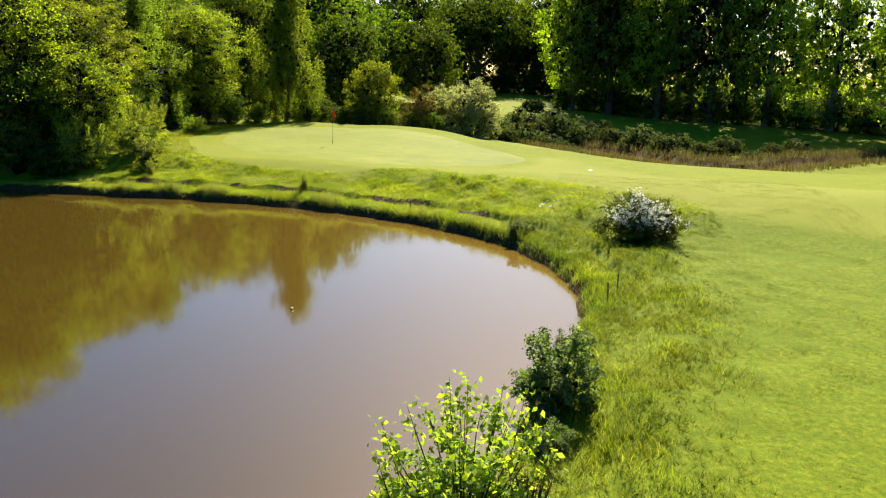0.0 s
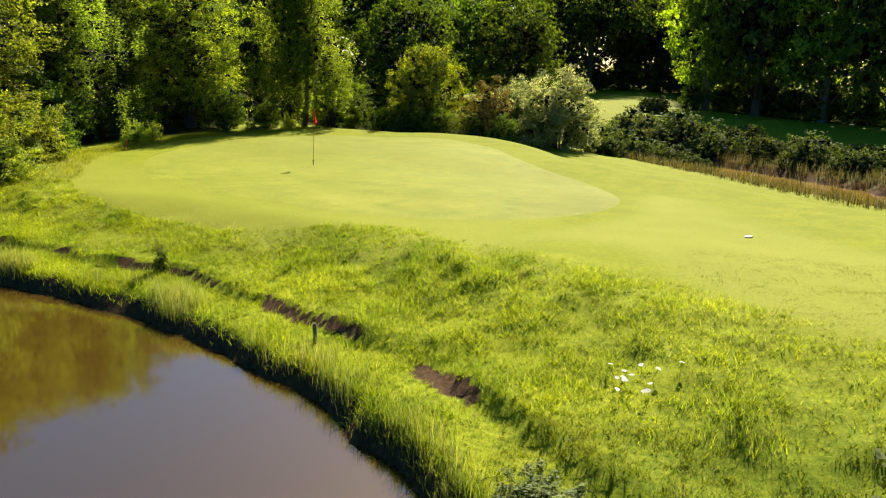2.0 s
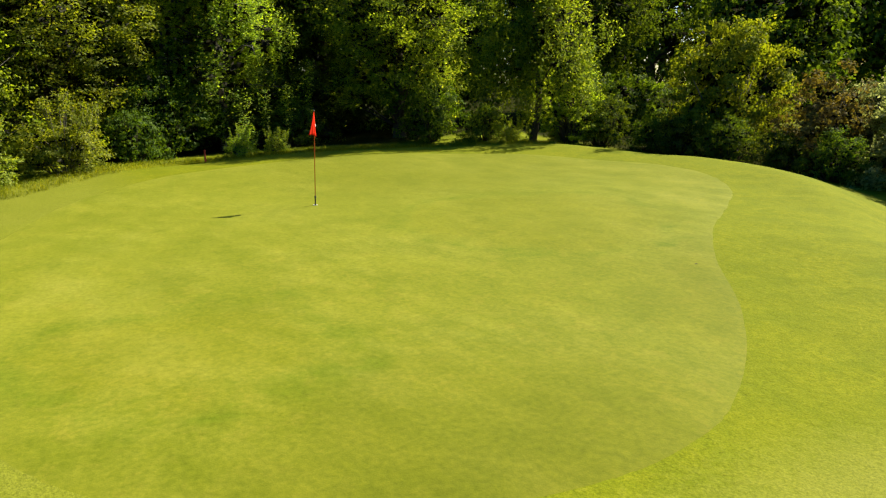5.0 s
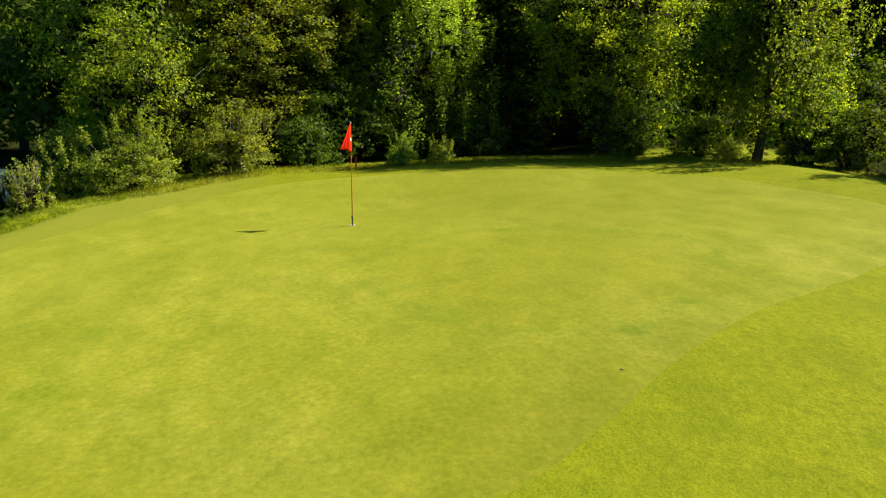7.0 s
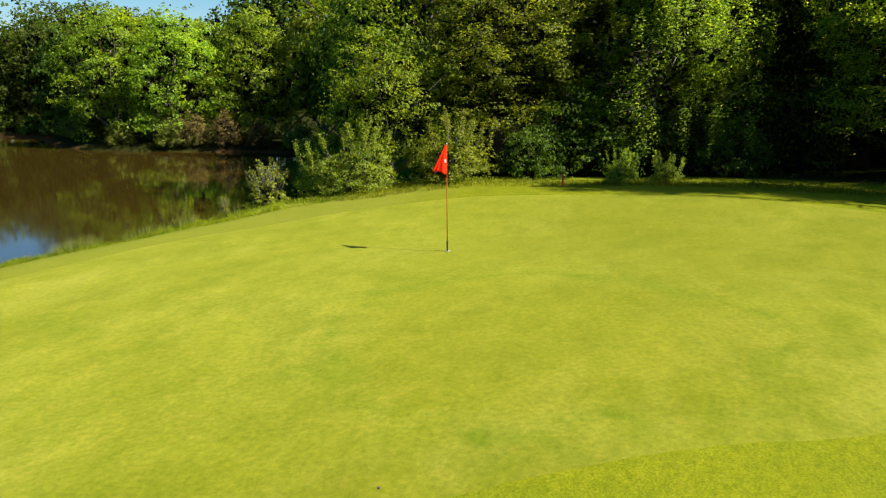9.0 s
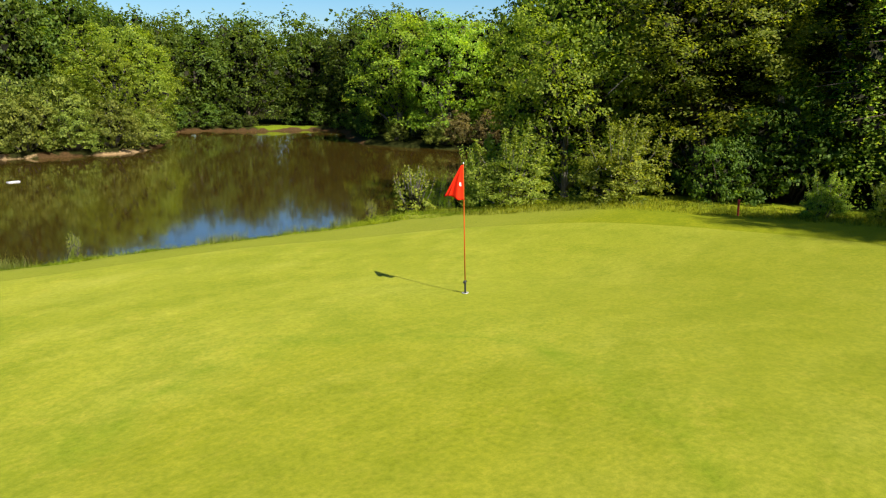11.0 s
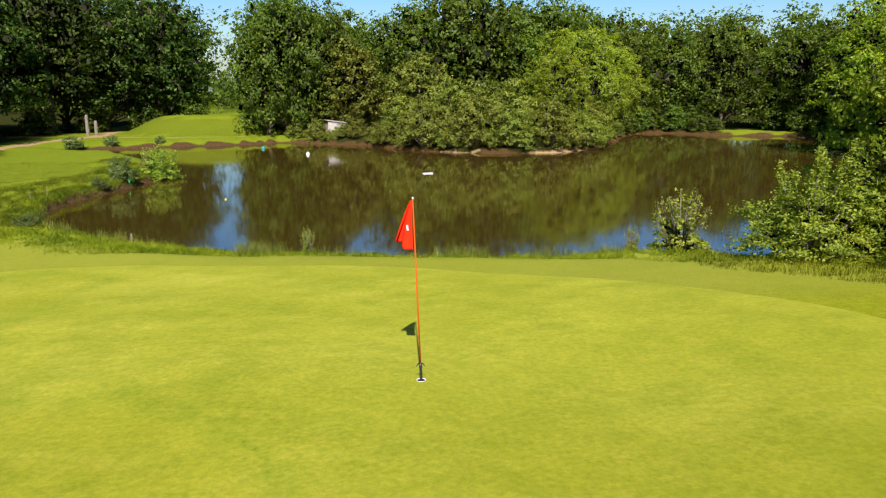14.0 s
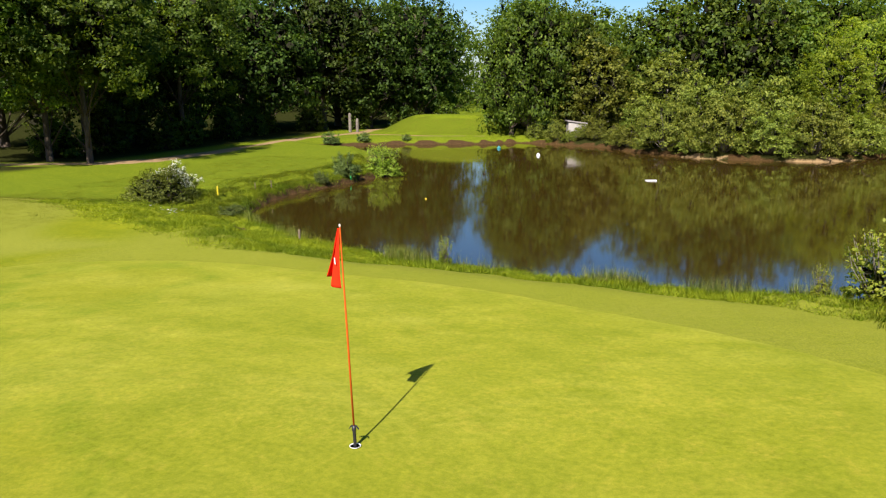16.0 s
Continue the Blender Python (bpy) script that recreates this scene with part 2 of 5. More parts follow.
L_LIME = make_leaf("fresh_green_leaves", (0.0918, 0.1587, 0.0101), (0.2038, 0.2957, 0.0202), (0.3248, 0.4039, 0.0403), 0.6)
L_WILLOW = make_leaf("sallow_leaves", (0.055, 0.080, 0.009), (0.138, 0.176, 0.020), (0.225, 0.25, 0.042))
L_GOLD = make_leaf("golden_green_leaves", (0.085, 0.12, 0.008), (0.175, 0.228, 0.016), (0.28, 0.295, 0.035), 0.5)
L_SILVER = make_leaf("silver_willow_leaves", (0.128, 0.160, 0.046), (0.265, 0.303, 0.105), (0.40, 0.43, 0.20), 0.62, 0.03, (1.6, 1.6, 1.0))
L_BROWN = make_leaf("brownish_leaves", (0.0696, 0.0564, 0.0168), (0.1416, 0.108, 0.0312), (0.198, 0.168, 0.0456))
L_BRAMBLE = make_leaf("bramble_leaves", (0.022, 0.038, 0.010), (0.055, 0.080, 0.022), (0.110, 0.130, 0.050))
L_SHRUB = make_leaf("shrub_leaves", (0.0974, 0.16, 0.0139), (0.2156, 0.2922, 0.0278), (0.3548, 0.4036, 0.0626), 0.55)
L_GORSE = make_leaf("grey_green_leaves", (0.060, 0.104, 0.024), (0.132, 0.196, 0.050), (0.23, 0.30, 0.09), 0.52, 0.03, (1.5, 1.5, 0.7))
L_HAW = make_leaf("hawthorn_leaves", (0.038, 0.058, 0.008), (0.085, 0.115, 0.016), (0.145, 0.175, 0.032), 0.3)
L_BLOSSOM = make_leaf("white_blossom", (0.58, 0.58, 0.50), (0.72, 0.72, 0.66), (0.80, 0.80, 0.76), 0.4, 0.03, (1.0, 1.0, 0.9))
L_GRASS = make_leaf("grass_blades", (0.1045, 0.165, 0.0044), (0.2255, 0.2882, 0.0099), (0.363, 0.385, 0.0286), 0.5, 0.02, (1.55, 1.5, 0.5), 1.0)
L_LUSH = make_leaf("lush_grass_blades", (0.060, 0.112, 0.004), (0.138, 0.205, 0.008), (0.26, 0.30, 0.022), 0.5, 0.02, (1.55, 1.5, 0.5), 1.0)
L_MOWN = make_leaf("mown_grass_blades", (0.06, 0.092, 0.0024), (0.132, 0.164, 0.0064), (0.216, 0.224, 0.0192), 0.5, 0.02)
L_STRAW = make_leaf("dry_grass_blades", (0.10, 0.150, 0.016), (0.19, 0.215, 0.036), (0.36, 0.33, 0.105), 0.45, 0.03)
L_RUSH = make_leaf("rush_blades", (0.0492, 0.0451, 0.0148), (0.0984, 0.0861, 0.0295), (0.1558, 0.1312, 0.0541), 0.3, 0.02)
B_OAK = make_bark("oak_bark", (0.035, 0.026, 0.018), (0.110, 0.085, 0.060))
# near-black green-brown that paints the shade inside crowns
B_CROWN_SHADE = make_bark("dark_twigs", (0.010, 0.011, 0.005), (0.028, 0.027, 0.012))
B_GREY = make_bark("grey_bark", (0.070, 0.060, 0.045), (0.220, 0.195, 0.155))
B_BIRCH = make_bark("birch_bark", (0.040, 0.034, 0.028), (0.330, 0.310, 0.270), True)

# ---- building blocks ----


def mesh_of(name, verts, faces, mat, smooth=False, normals=None):
    """A mesh from numpy points and equal-sided faces, or from lists."""
    me = bpy.data.meshes.new(name)
    if isinstance(faces, np.ndarray):
        n, k = faces.shape
        me.vertices.add(len(verts))
        me.vertices.foreach_set("co", np.ascontiguousarray(verts, dtype=np.float32).ravel())
        me.loops.add(n * k)
        me.loops.foreach_set("vertex_index", np.ascontiguousarray(faces, dtype=np.int32).ravel())
        me.polygons.add(n)
        me.polygons.foreach_set("loop_start", np.arange(0, n * k, k, dtype=np.int32))
        me.update(calc_edges=True)
    else:
        me.from_pydata([tuple(v) for v in verts], [], faces)
    me.materials.append(mat)
    if smooth or normals is not None:
        me.polygons.foreach_set("use_smooth", np.ones(len(me.polygons), dtype=bool))
    if normals is not None:
        n = normals / (np.linalg.norm(normals, axis=1, keepdims=True) + 1e-9)
        me.normals_split_custom_set_from_vertices(n.tolist())
    return me


def rounded(verts, axis_z, rng, up=0.25, loose=0.45, flat=0.8):
    """Shading directions of a crown's leaves: outwards from its middle, each leaf a little astray."""
    mid = verts.reshape(-1, 4, 3).mean(1)
    d = mid - np.array([0, 0, axis_z])
    d[:, 2] *= flat
    d /= np.linalg.norm(d, axis=1, keepdims=True) + 1e-9
    return np.repeat(d + unit(rng, len(d)) * loose + np.array([0, 0, up]), 4, axis=0)


def part(name, me, parent, label=""):
    ob = new(name, me)
    ob.parent = parent
    return tagged(ob, label)


def part_bm(name, bm, mat, parent, label="", smooth=False):
    me = bpy.data.meshes.new(name)
    bm.to_mesh(me)
    bm.free()
    me.materials.append(mat)
    if smooth:
        me.polygons.foreach_set("use_smooth", np.ones(len(me.polygons), dtype=bool))
    return part(name, me, parent, label)


class Tubes:
    """Gathers tapered tubes along lines of points."""

    def __init__(self):
        self.v, self.f = [], []

    def add(self, pts, radii, sides=6):
        base = len(self.v)
        pts = [Vector(p) for p in pts]
        for i, (p, r) in enumerate(zip(pts, radii)):
            d = (pts[min(i + 1, len(pts) - 1)] - pts[max(i - 1, 0)]).normalized()
            a = d.orthogonal().normalized() if i == 0 else (a - d * a.dot(d)).normalized()
            b = d.cross(a)
            for k in range(sides):
                w = 2 * math.pi * k / sides
                self.v.append(p + (a * math.cos(w) + b * math.sin(w)) * r)
        for i in range(len(pts) - 1):
            for k in range(sides):
                q = (k + 1) % sides
                self.f.append((base + i * sides + k, base + i * sides + q, base + (i + 1) * sides + q, base + (i + 1) * sides + k))
        self.f.append(tuple(base + (len(pts) - 1) * sides + k for k in range(sides)))
        self.f.append(tuple(base + k for k in reversed(range(sides))))

    def mesh(self, name, mat):
        return mesh_of(name, self.v, self.f, mat, True)


def unit(rng, n):
    v = rng.normal(size=(n, 3))
    return v / np.linalg.norm(v, axis=1, keepdims=True)


def leaf_quads(rng, pos, nrm, length, width, droop=0.0):
    """A rhombic leaf at every point: across its normal, its length in a random way or hanging down."""
    n = len(pos)
    nrm = nrm / (np.linalg.norm(nrm, axis=1, keepdims=True) + 1e-9)
    t = unit(rng, n)
    t[:, 2] -= droop
    t -= nrm * (t * nrm).sum(1, keepdims=True)
    t /= np.linalg.norm(t, axis=1, keepdims=True) + 1e-9
    s = np.cross(nrm, t)
    k = rng.uniform(0.65, 1.3, (n, 1))
    L, Wd = t * length * k * 0.5, s * width * k * 0.5
    fold = nrm * width * k * 0.18
    v = np.empty((n, 4, 3))
    v[:, 0], v[:, 1], v[:, 2], v[:, 3] = pos - L, pos - Wd + fold - L * 0.1, pos + L, pos + Wd + fold - L * 0.1
    return v.reshape(-1, 3), np.arange(n * 4).reshape(-1, 4)


def clump_leaves(rng, centres, radii, n, squash=0.75, up=0.35, inner=0.55, sprays=14):
    """Points in leafy sprays over the outsides of clumps, with normals that lean outwards."""
    d0 = unit(rng, len(centres) * sprays)
    r0 = np.repeat(radii, sprays)
    c0 = np.repeat(centres, sprays, axis=0) + d0 * (r0 * rng.uniform(inner * 0.7, 1.0, len(d0)))[:, None] * np.array([1, 1, squash])
    w = r0 ** 2 * rng.uniform(0.4, 1.6, len(d0))
    i = rng.choice(len(c0), n, p=w / w.sum())
    pos = c0[i] + np.clip(rng.normal(size=(n, 3)), -1.5, 1.5) * (r0[i] * 0.16)[:, None] * np.array([1.15, 1.15, 0.7])
    nrm = d0[i] * 1.0 + unit(rng, n) * 0.75 + np.array([0, 0, up])
    return pos, nrm


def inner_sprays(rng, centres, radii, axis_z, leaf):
    """Larger sprays deep inside the clumps, which keep light from passing through the crown; they also carry painted
    shade.
    """
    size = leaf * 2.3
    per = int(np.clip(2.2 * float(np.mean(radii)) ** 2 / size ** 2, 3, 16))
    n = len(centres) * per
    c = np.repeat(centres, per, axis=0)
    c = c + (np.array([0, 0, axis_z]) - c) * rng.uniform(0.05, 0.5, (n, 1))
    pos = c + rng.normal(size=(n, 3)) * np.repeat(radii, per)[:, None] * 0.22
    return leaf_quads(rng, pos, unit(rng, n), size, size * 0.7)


def with_inner_shade(name, v, f, leaf_mat, lean, iv, jf):
    """Leaves and, among them, dark sprays with crown shade put into their colour, as one crown of two materials."""
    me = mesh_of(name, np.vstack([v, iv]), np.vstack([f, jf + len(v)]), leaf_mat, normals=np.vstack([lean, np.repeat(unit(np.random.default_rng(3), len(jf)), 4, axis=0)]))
    me.materials.append(B_CROWN_SHADE)
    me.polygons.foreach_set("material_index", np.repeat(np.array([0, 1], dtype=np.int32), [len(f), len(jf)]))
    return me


def crown_shell(rng, k, rx, rz, zc, low=-0.75, lump=0.22, skirt=1.0):
    """Centres of clumps spread over an uneven crown."""
    g = np.arange(k)
    z = 1 - (1 - low) * (g + 0.5) / k
    a = g * 2.39996 + rng.uniform(0, 0.7, k)
    s = np.sqrt(np.maximum(1 - np.where(z < 0, z * skirt, z) ** 2, 0.0))
    q = 1 - lump * 1.6 * rng.random(k)
    return np.stack([s * np.cos(a) * rx * q, s * np.sin(a) * rx * q, zc + z * rz * q], 1)


def broadleaf(name, seed, height, spread, leaf_mat, bark, n, leaf=0.26, clear=0.14, clumps=70, category="tree", trunk=0.022, lump=0.22, low=-0.95, skirt=0.8):
    """A round broad-leaved tree: forked trunk with limbs to its clumps, and a lumpy crown of leaves."""
    rng = np.random.default_rng(seed)
    root = new(name)
    rz = height * (1 - clear) * 0.5
    zc = height - rz
    c = crown_shell(rng, clumps, spread, rz, zc, low, lump, skirt)
    c2 = crown_shell(rng, clumps // 3, spread * 0.55, rz * 0.75, zc, -0.95, 0.2, skirt)
    cs = np.vstack([c, c2])
    rad = np.concatenate([spread * rng.uniform(0.20, 0.36, len(c)), spread * rng.uniform(0.25, 0.35, len(c2))])
    tb = Tubes()
    r0 = height * trunk
    bend = rng.uniform(-0.25, 0.25, (5, 2)) * spread * 0.15
    spine = [Vector((bend[i][0] * i / 4, bend[i][1] * i / 4, height * f - (0.25 if i == 0 else 0))) for i, f in enumerate((0, 0.12, 0.3, 0.5, 0.82))]
    tb.add([spine[0] + Vector((0, 0, -0.1))] + spine, [r0 * 1.7, r0 * 1.3, r0, r0 * 0.85, r0 * 0.6, r0 * 0.2], 9)
    for j in rng.choice(len(c), min(len(c), 26), replace=False):
        tgt = Vector(c[j])
        f = min(max(tgt.z / height - 0.22, 0.16), 0.7)
        k = min(int(f / 0.2), 3)
        start = spine[k].lerp(spine[min(k + 1, 4)], 0.5)
        mid = start.lerp(tgt, 0.5) + Vector(rng.uniform(-0.06, 0.06, 3) * spread) + Vector((0, 0, 0.06 * spread))
        tb.add([start, mid, tgt], [r0 * 0.26, r0 * 0.15, r0 * 0.04], 5)
    part("trunk", tb.mesh("trunk", bark), root)
    pos, nrm = clump_leaves(rng, cs, rad, n)
    keep = pos[:, 2] > 0.05
    v, f = leaf_quads(rng, pos[keep], nrm[keep], leaf, leaf * 0.62)
    lean = np.repeat(nrm[keep] / np.linalg.norm(nrm[keep], axis=1, keepdims=True), 4, axis=0) * 1.0 + rounded(v, zc, rng, 0.2, 0.2) * 0.35
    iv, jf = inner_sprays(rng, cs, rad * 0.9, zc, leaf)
    part("crown", with_inner_shade("crown", v, f, leaf_mat, lean, iv, jf), root)
    return tagged(root, category=category)


def birch(name, seed, height, spread, leaf_mat, n, leaf=0.11, weep=1.0, low=0.04, bark=None):
    """A birch: slim pale trunk, rising limbs, and leaves on hanging strands."""
    rng = np.random.default_rng(seed)
    root = new(name)
    tb = Tubes()
    r0 = height * 0.012
    spine = [Vector((0.03 * height * math.sin(i * 1.3 + seed), 0.03 * height * math.cos(i * 1.7 + seed), height * i / 7 - (0.3 if i == 0 else 0))) for i in range(8)]
    spine[0].x = spine[0].y = 0
    tb.add(spine, [r0 * 1.3] + [r0 * (1 - i / 7.6) for i in range(1, 8)], 8)
    boughs = Tubes()
    tips = []
    for i in range(46):
        f = 0.16 + 0.82 * (i + rng.random()) / 46
        a = i * 2.39996 + rng.uniform(-0.4, 0.4)
        k = min(int(f * 7), 6)
        s = spine[k].lerp(spine[k + 1], f * 7 - k)
        reach = spread * (1.12 - 0.9 * f) ** 0.6 * rng.uniform(0.55, 1.05)
        rise = height * 0.10 * rng.uniform(0.5, 1.3) * (1.2 - f)
        m = s + Vector((math.cos(a) * reach * 0.5, math.sin(a) * reach * 0.5, rise))
        e = s + Vector((math.cos(a) * reach, math.sin(a) * reach, rise * 0.8))
        boughs.add([s, m, e], [r0 * 0.30, r0 * 0.17, r0 * 0.04], 4)
        for u in np.linspace(0.25, 1.0, 6):
            tips.append(s.lerp(m, u * 2) if u < 0.5 else m.lerp(e, u * 2 - 1))
    tips = np.array([tuple(t) for t in tips])
    curtains, each = 250, 6
    root_at = tips[rng.integers(0, len(tips), curtains)] + rng.normal(size=(curtains, 3)) * spread * 0.10
    reach = rng.uniform(0.35, 1.0, curtains) ** 1.4 * height * 0.26 * weep + 0.35
    st = np.repeat(root_at, each, axis=0) + rng.normal(size=(curtains * each, 3)) * np.array([0.17, 0.17, 0.12])
    ln = np.repeat(reach, each) * rng.uniform(0.45, 1.1, curtains * each)
    ln = np.minimum(ln, st[:, 2] - height * low * rng.uniform(0.2, 1.6, len(ln)))
    ok = ln > 0.2
    st, ln = st[ok], ln[ok]
    i = rng.choice(len(st), n, p=ln / ln.sum())
    u = rng.random(n)
    sway = np.stack([np.sin(st[:, 1] * 3 + ln), np.cos(st[:, 0] * 3 + ln), 0 * ln], 1)
    pos = st[i] + sway[i] * (u ** 2)[:, None] * 0.16 + np.stack([0 * u, 0 * u, -u * ln[i]], 1) + rng.normal(size=(n, 3)) * (0.045 + 0.09 * (1 - u))[:, None]
    nrm = unit(rng, n) + np.array([0, 0, 0.3])
    away = pos * np.array([1, 1, 0.25])
    nrm *= np.where((nrm * away).sum(1, keepdims=True) < 0, -1, 1)
    part("trunk", tb.mesh("trunk", bark or B_BIRCH), root)
    part("branchwork", boughs.mesh("branchwork", B_OAK), root, "thin dark branches")
    # dark sprays behind the strands put shade into the birch's crown
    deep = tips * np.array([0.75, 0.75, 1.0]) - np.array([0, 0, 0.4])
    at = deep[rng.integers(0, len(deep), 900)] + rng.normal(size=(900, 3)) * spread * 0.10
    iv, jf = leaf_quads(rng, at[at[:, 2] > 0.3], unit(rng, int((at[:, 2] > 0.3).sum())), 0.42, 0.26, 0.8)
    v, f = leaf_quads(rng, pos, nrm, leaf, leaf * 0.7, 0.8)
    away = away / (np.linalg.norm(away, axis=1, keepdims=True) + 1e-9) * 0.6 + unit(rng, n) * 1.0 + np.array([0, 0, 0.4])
    part("crown", with_inner_shade("crown", v, f, leaf_mat, np.repeat(away, 4, axis=0), iv, jf), root)
    return tagged(root, category="tree")


def shrub(name, seed, height, spread, leaf_mat, bark, n, leaf=0.09, clumps=40, spiky=0.0, blossom=0, dense=True):
    """A bush that is leafy to the ground, with many stems and an uneven outline."""
    rng = np.random.default_rng(seed)
    root = new(name)
    c = crown_shell(rng, clumps, spread * 0.86, height * 0.74, height * 0.17, -0.16, 0.26)
    core = crown_shell(rng, clumps // 3, spread * 0.45, height * 0.5, height * 0.15, 0.0, 0.3)
    c = np.vstack([c, core])
    rad = spread * rng.uniform(0.17, 0.34, len(c))
    c[:, 2] = np.minimum(np.maximum(c[:, 2], 0.08 * height), height - np.minimum(rad, height * 0.3) * 0.6)
    tb = Tubes()
    for j in range(0, len(c), 2):
        t = Vector(c[j]) * 0.85
        s = Vector((t.x * 0.15, t.y * 0.15, -0.12))
        tb.add([s, s.lerp(t, 0.55) + Vector((0, 0, height * 0.08)), t], [0.011 * height + 0.006, 0.007 * height + 0.004, 0.004], 4)
    pos, nrm = clump_leaves(rng, c, rad, n, 0.85, 0.3, 0.35)
    if spiky:
        k = int(spiky * 24)
        a, b = rng.uniform(0, 6.283, k), rng.uniform(0.15, 0.85, k) * spread
        s0 = np.stack([np.cos(a) * b, np.sin(a) * b, height * (0.95 - 0.45 * (b / spread) ** 2)], 1)
        e0 = s0 + np.stack([np.cos(a) * 0.25, np.sin(a) * 0.25, rng.uniform(0.5, 1.2, k)], 1) * height * 0.34
        for p0, p1 in zip(s0, e0):
            tb.add([p0 * np.array([0.4, 0.4, 0.4]), p0, p1], [0.012, 0.008, 0.003], 4)
        m = int(n * 0.16)
        i, u = rng.integers(0, k, m), rng.random(m)
        pos = np.vstack([pos, s0[i] + (e0 - s0)[i] * u[:, None] + rng.normal(size=(m, 3)) * 0.055])
        nrm = np.vstack([nrm, unit(rng, m) + np.array([0, 0, 0.3])])
    keep = pos[:, 2] > 0.02
    part("branchwork", tb.mesh("branchwork", bark), root)
    v, f = leaf_quads(rng, pos[keep], nrm[keep], leaf, leaf * 0.62)
    lean = np.repeat(nrm[keep] / np.linalg.norm(nrm[keep], axis=1, keepdims=True), 4, axis=0) * 1.0 + rounded(v, height * 0.35, rng, 0.25, 0.2) * 0.35
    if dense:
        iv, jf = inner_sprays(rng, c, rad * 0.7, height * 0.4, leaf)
        part("foliage", with_inner_shade("foliage", v, f, leaf_mat, lean, iv, jf), root)
    else:
        part("foliage", mesh_of("foliage", v, f, leaf_mat, normals=lean), root)
    if blossom:
        pos, nrm = clump_leaves(rng, c, rad * 1.06, blossom * 3, 0.85, 0.5, 0.96)
        pick = (pos[:, 2] > height * (0.30 + 0.3 * rng.random(len(pos)))) & (pos[:, 1] < -spread * 0.2) & (pos[:, 0] > -spread * 0.72)
        pos = pos[pick][:blossom]
        pos = np.repeat(pos, 7, axis=0) + rng.normal(size=(len(pos) * 7, 3)) * 0.03
        v, f = leaf_quads(rng, pos, unit(rng, len(pos)) + np.array([0, 0, 0.8]), 0.040, 0.036)
        part("blossom", mesh_of("blossom", v, f, L_BLOSSOM), root, "white flower clusters")
    return tagged(root, category="bush")


# ---- ground ----


def closed_curve(pts, steps=6):
    """A smooth closed line through the points."""
    p = np.array(pts, dtype=float)
    a, b, c, d = np.roll(p, 1, 0), p, np.roll(p, -1, 0), np.roll(p, -2, 0)
    out = []
    for u in np.arange(steps) / steps:
        out.append(0.5 * (2 * b + (c - a) * u + (2 * a - 5 * b + 4 * c - d) * u ** 2 + (3 * b - a - 3 * c + d) * u ** 3))
    return np.stack(out, 1).reshape(-1, 2)


def signed(x, y, poly):
    """Metres outside (positive) or inside a closed line."""
    x, y = np.asarray(x, dtype=float), np.asarray(y, dtype=float)
    best, inside = np.full(x.shape, 1e9), np.zeros(x.shape, dtype=bool)
    for (ax, ay), (bx, by) in zip(poly, np.roll(poly, -1, 0)):
        ex, ey = bx - ax, by - ay
        u = np.clip(((x - ax) * ex + (y - ay) * ey) / (ex * ex + ey * ey + 1e-12), 0, 1)
        best = np.minimum(best, np.hypot(x - ax - u * ex, y - ay - u * ey))
        if abs(ey) > 1e-9:
            cross = ((ay > y) != (by > y)) & (x < (bx - ax) * (y - ay) / ey + ax)
            inside ^= cross
    return np.where(inside, -best, best)


def step(a, b, x):
    u = np.clip((x - a) / (np.asarray(b) - a), 0, 1)
    return u * u * (3 - 2 * u)


def waves(x, y, s, seed=0.0):
    """Cheap smooth unevenness, about -1 to 1."""
    return (np.sin(x * s + 1.7 * np.sin(y * s * 0.7 + seed)) + np.sin(y * s * 1.13 + 1.3 * np.sin(x * s * 0.9 + seed * 2)) + np.sin((x + y) * s * 0.61 + seed)) / 3


def lumps(x, y, size):
    """Irregular smooth unevenness of about that size in metres, -1 to 1."""
    u, v = x / size, y / size
    i, j = np.floor(u).astype(np.int64), np.floor(v).astype(np.int64)
    a, b = u - i, v - j
    a, b = a * a * (3 - 2 * a), b * b * (3 - 2 * b)

    def chance(p, q):
        h = (p * 374761393 + q * 668265263 + 1442695) & 0x7FFFFFFF
        h = ((h ^ (h >> 13)) * 1274126177) & 0x7FFFFFFF
        return ((h ^ (h >> 16)) & 0xFFFF) / 32767.5 - 1
    return (chance(i, j) * (1 - a) + chance(i + 1, j) * a) * (1 - b) + (chance(i, j + 1) * (1 - a) + chance(i + 1, j + 1) * a) * b


LAKE = closed_curve([(-12.5, -11.6), (-7.3, -12.1), (-3.4, -12.1), (0, -12.7), (2.4, -13.2), (4.2, -13.8), (6, -14.7), (7.8, -15.5), (9.2, -16.5),
                     (10.7, -17.7), (12.1, -19.2), (13.1, -21.2), (13.8, -23.6), (14.1, -25.6), (13.9, -27.4), (13.3, -30.3), (12.8, -32.5), (12.6, -34.5),
                     (13.2, -38), (15.2, -43.5), (18.5, -50), (21.5, -53.5), (25.4, -54.8), (24.5, -57.2), (20, -60.5), (12, -63.2), (8.8, -65.5),
                     (4.5, -63.7), (0.6, -61.2), (-1.6, -57.2), (-4.5, -54.2), (-7.4, -52.2), (-11, -51.3), (-15, -51.4), (-18, -53.6), (-22.5, -60),
                     (-30, -75), (-35.5, -78.5), (-40.0, -72.6), (-47.0, -70.2), (-46.5, -63.5), (-41.0, -56), (-36, -47), (-35.5, -43), (-36.7, -38), (-38.3, -31),
                     (-38, -25), (-36, -20), (-27, -15), (-18, -11)])
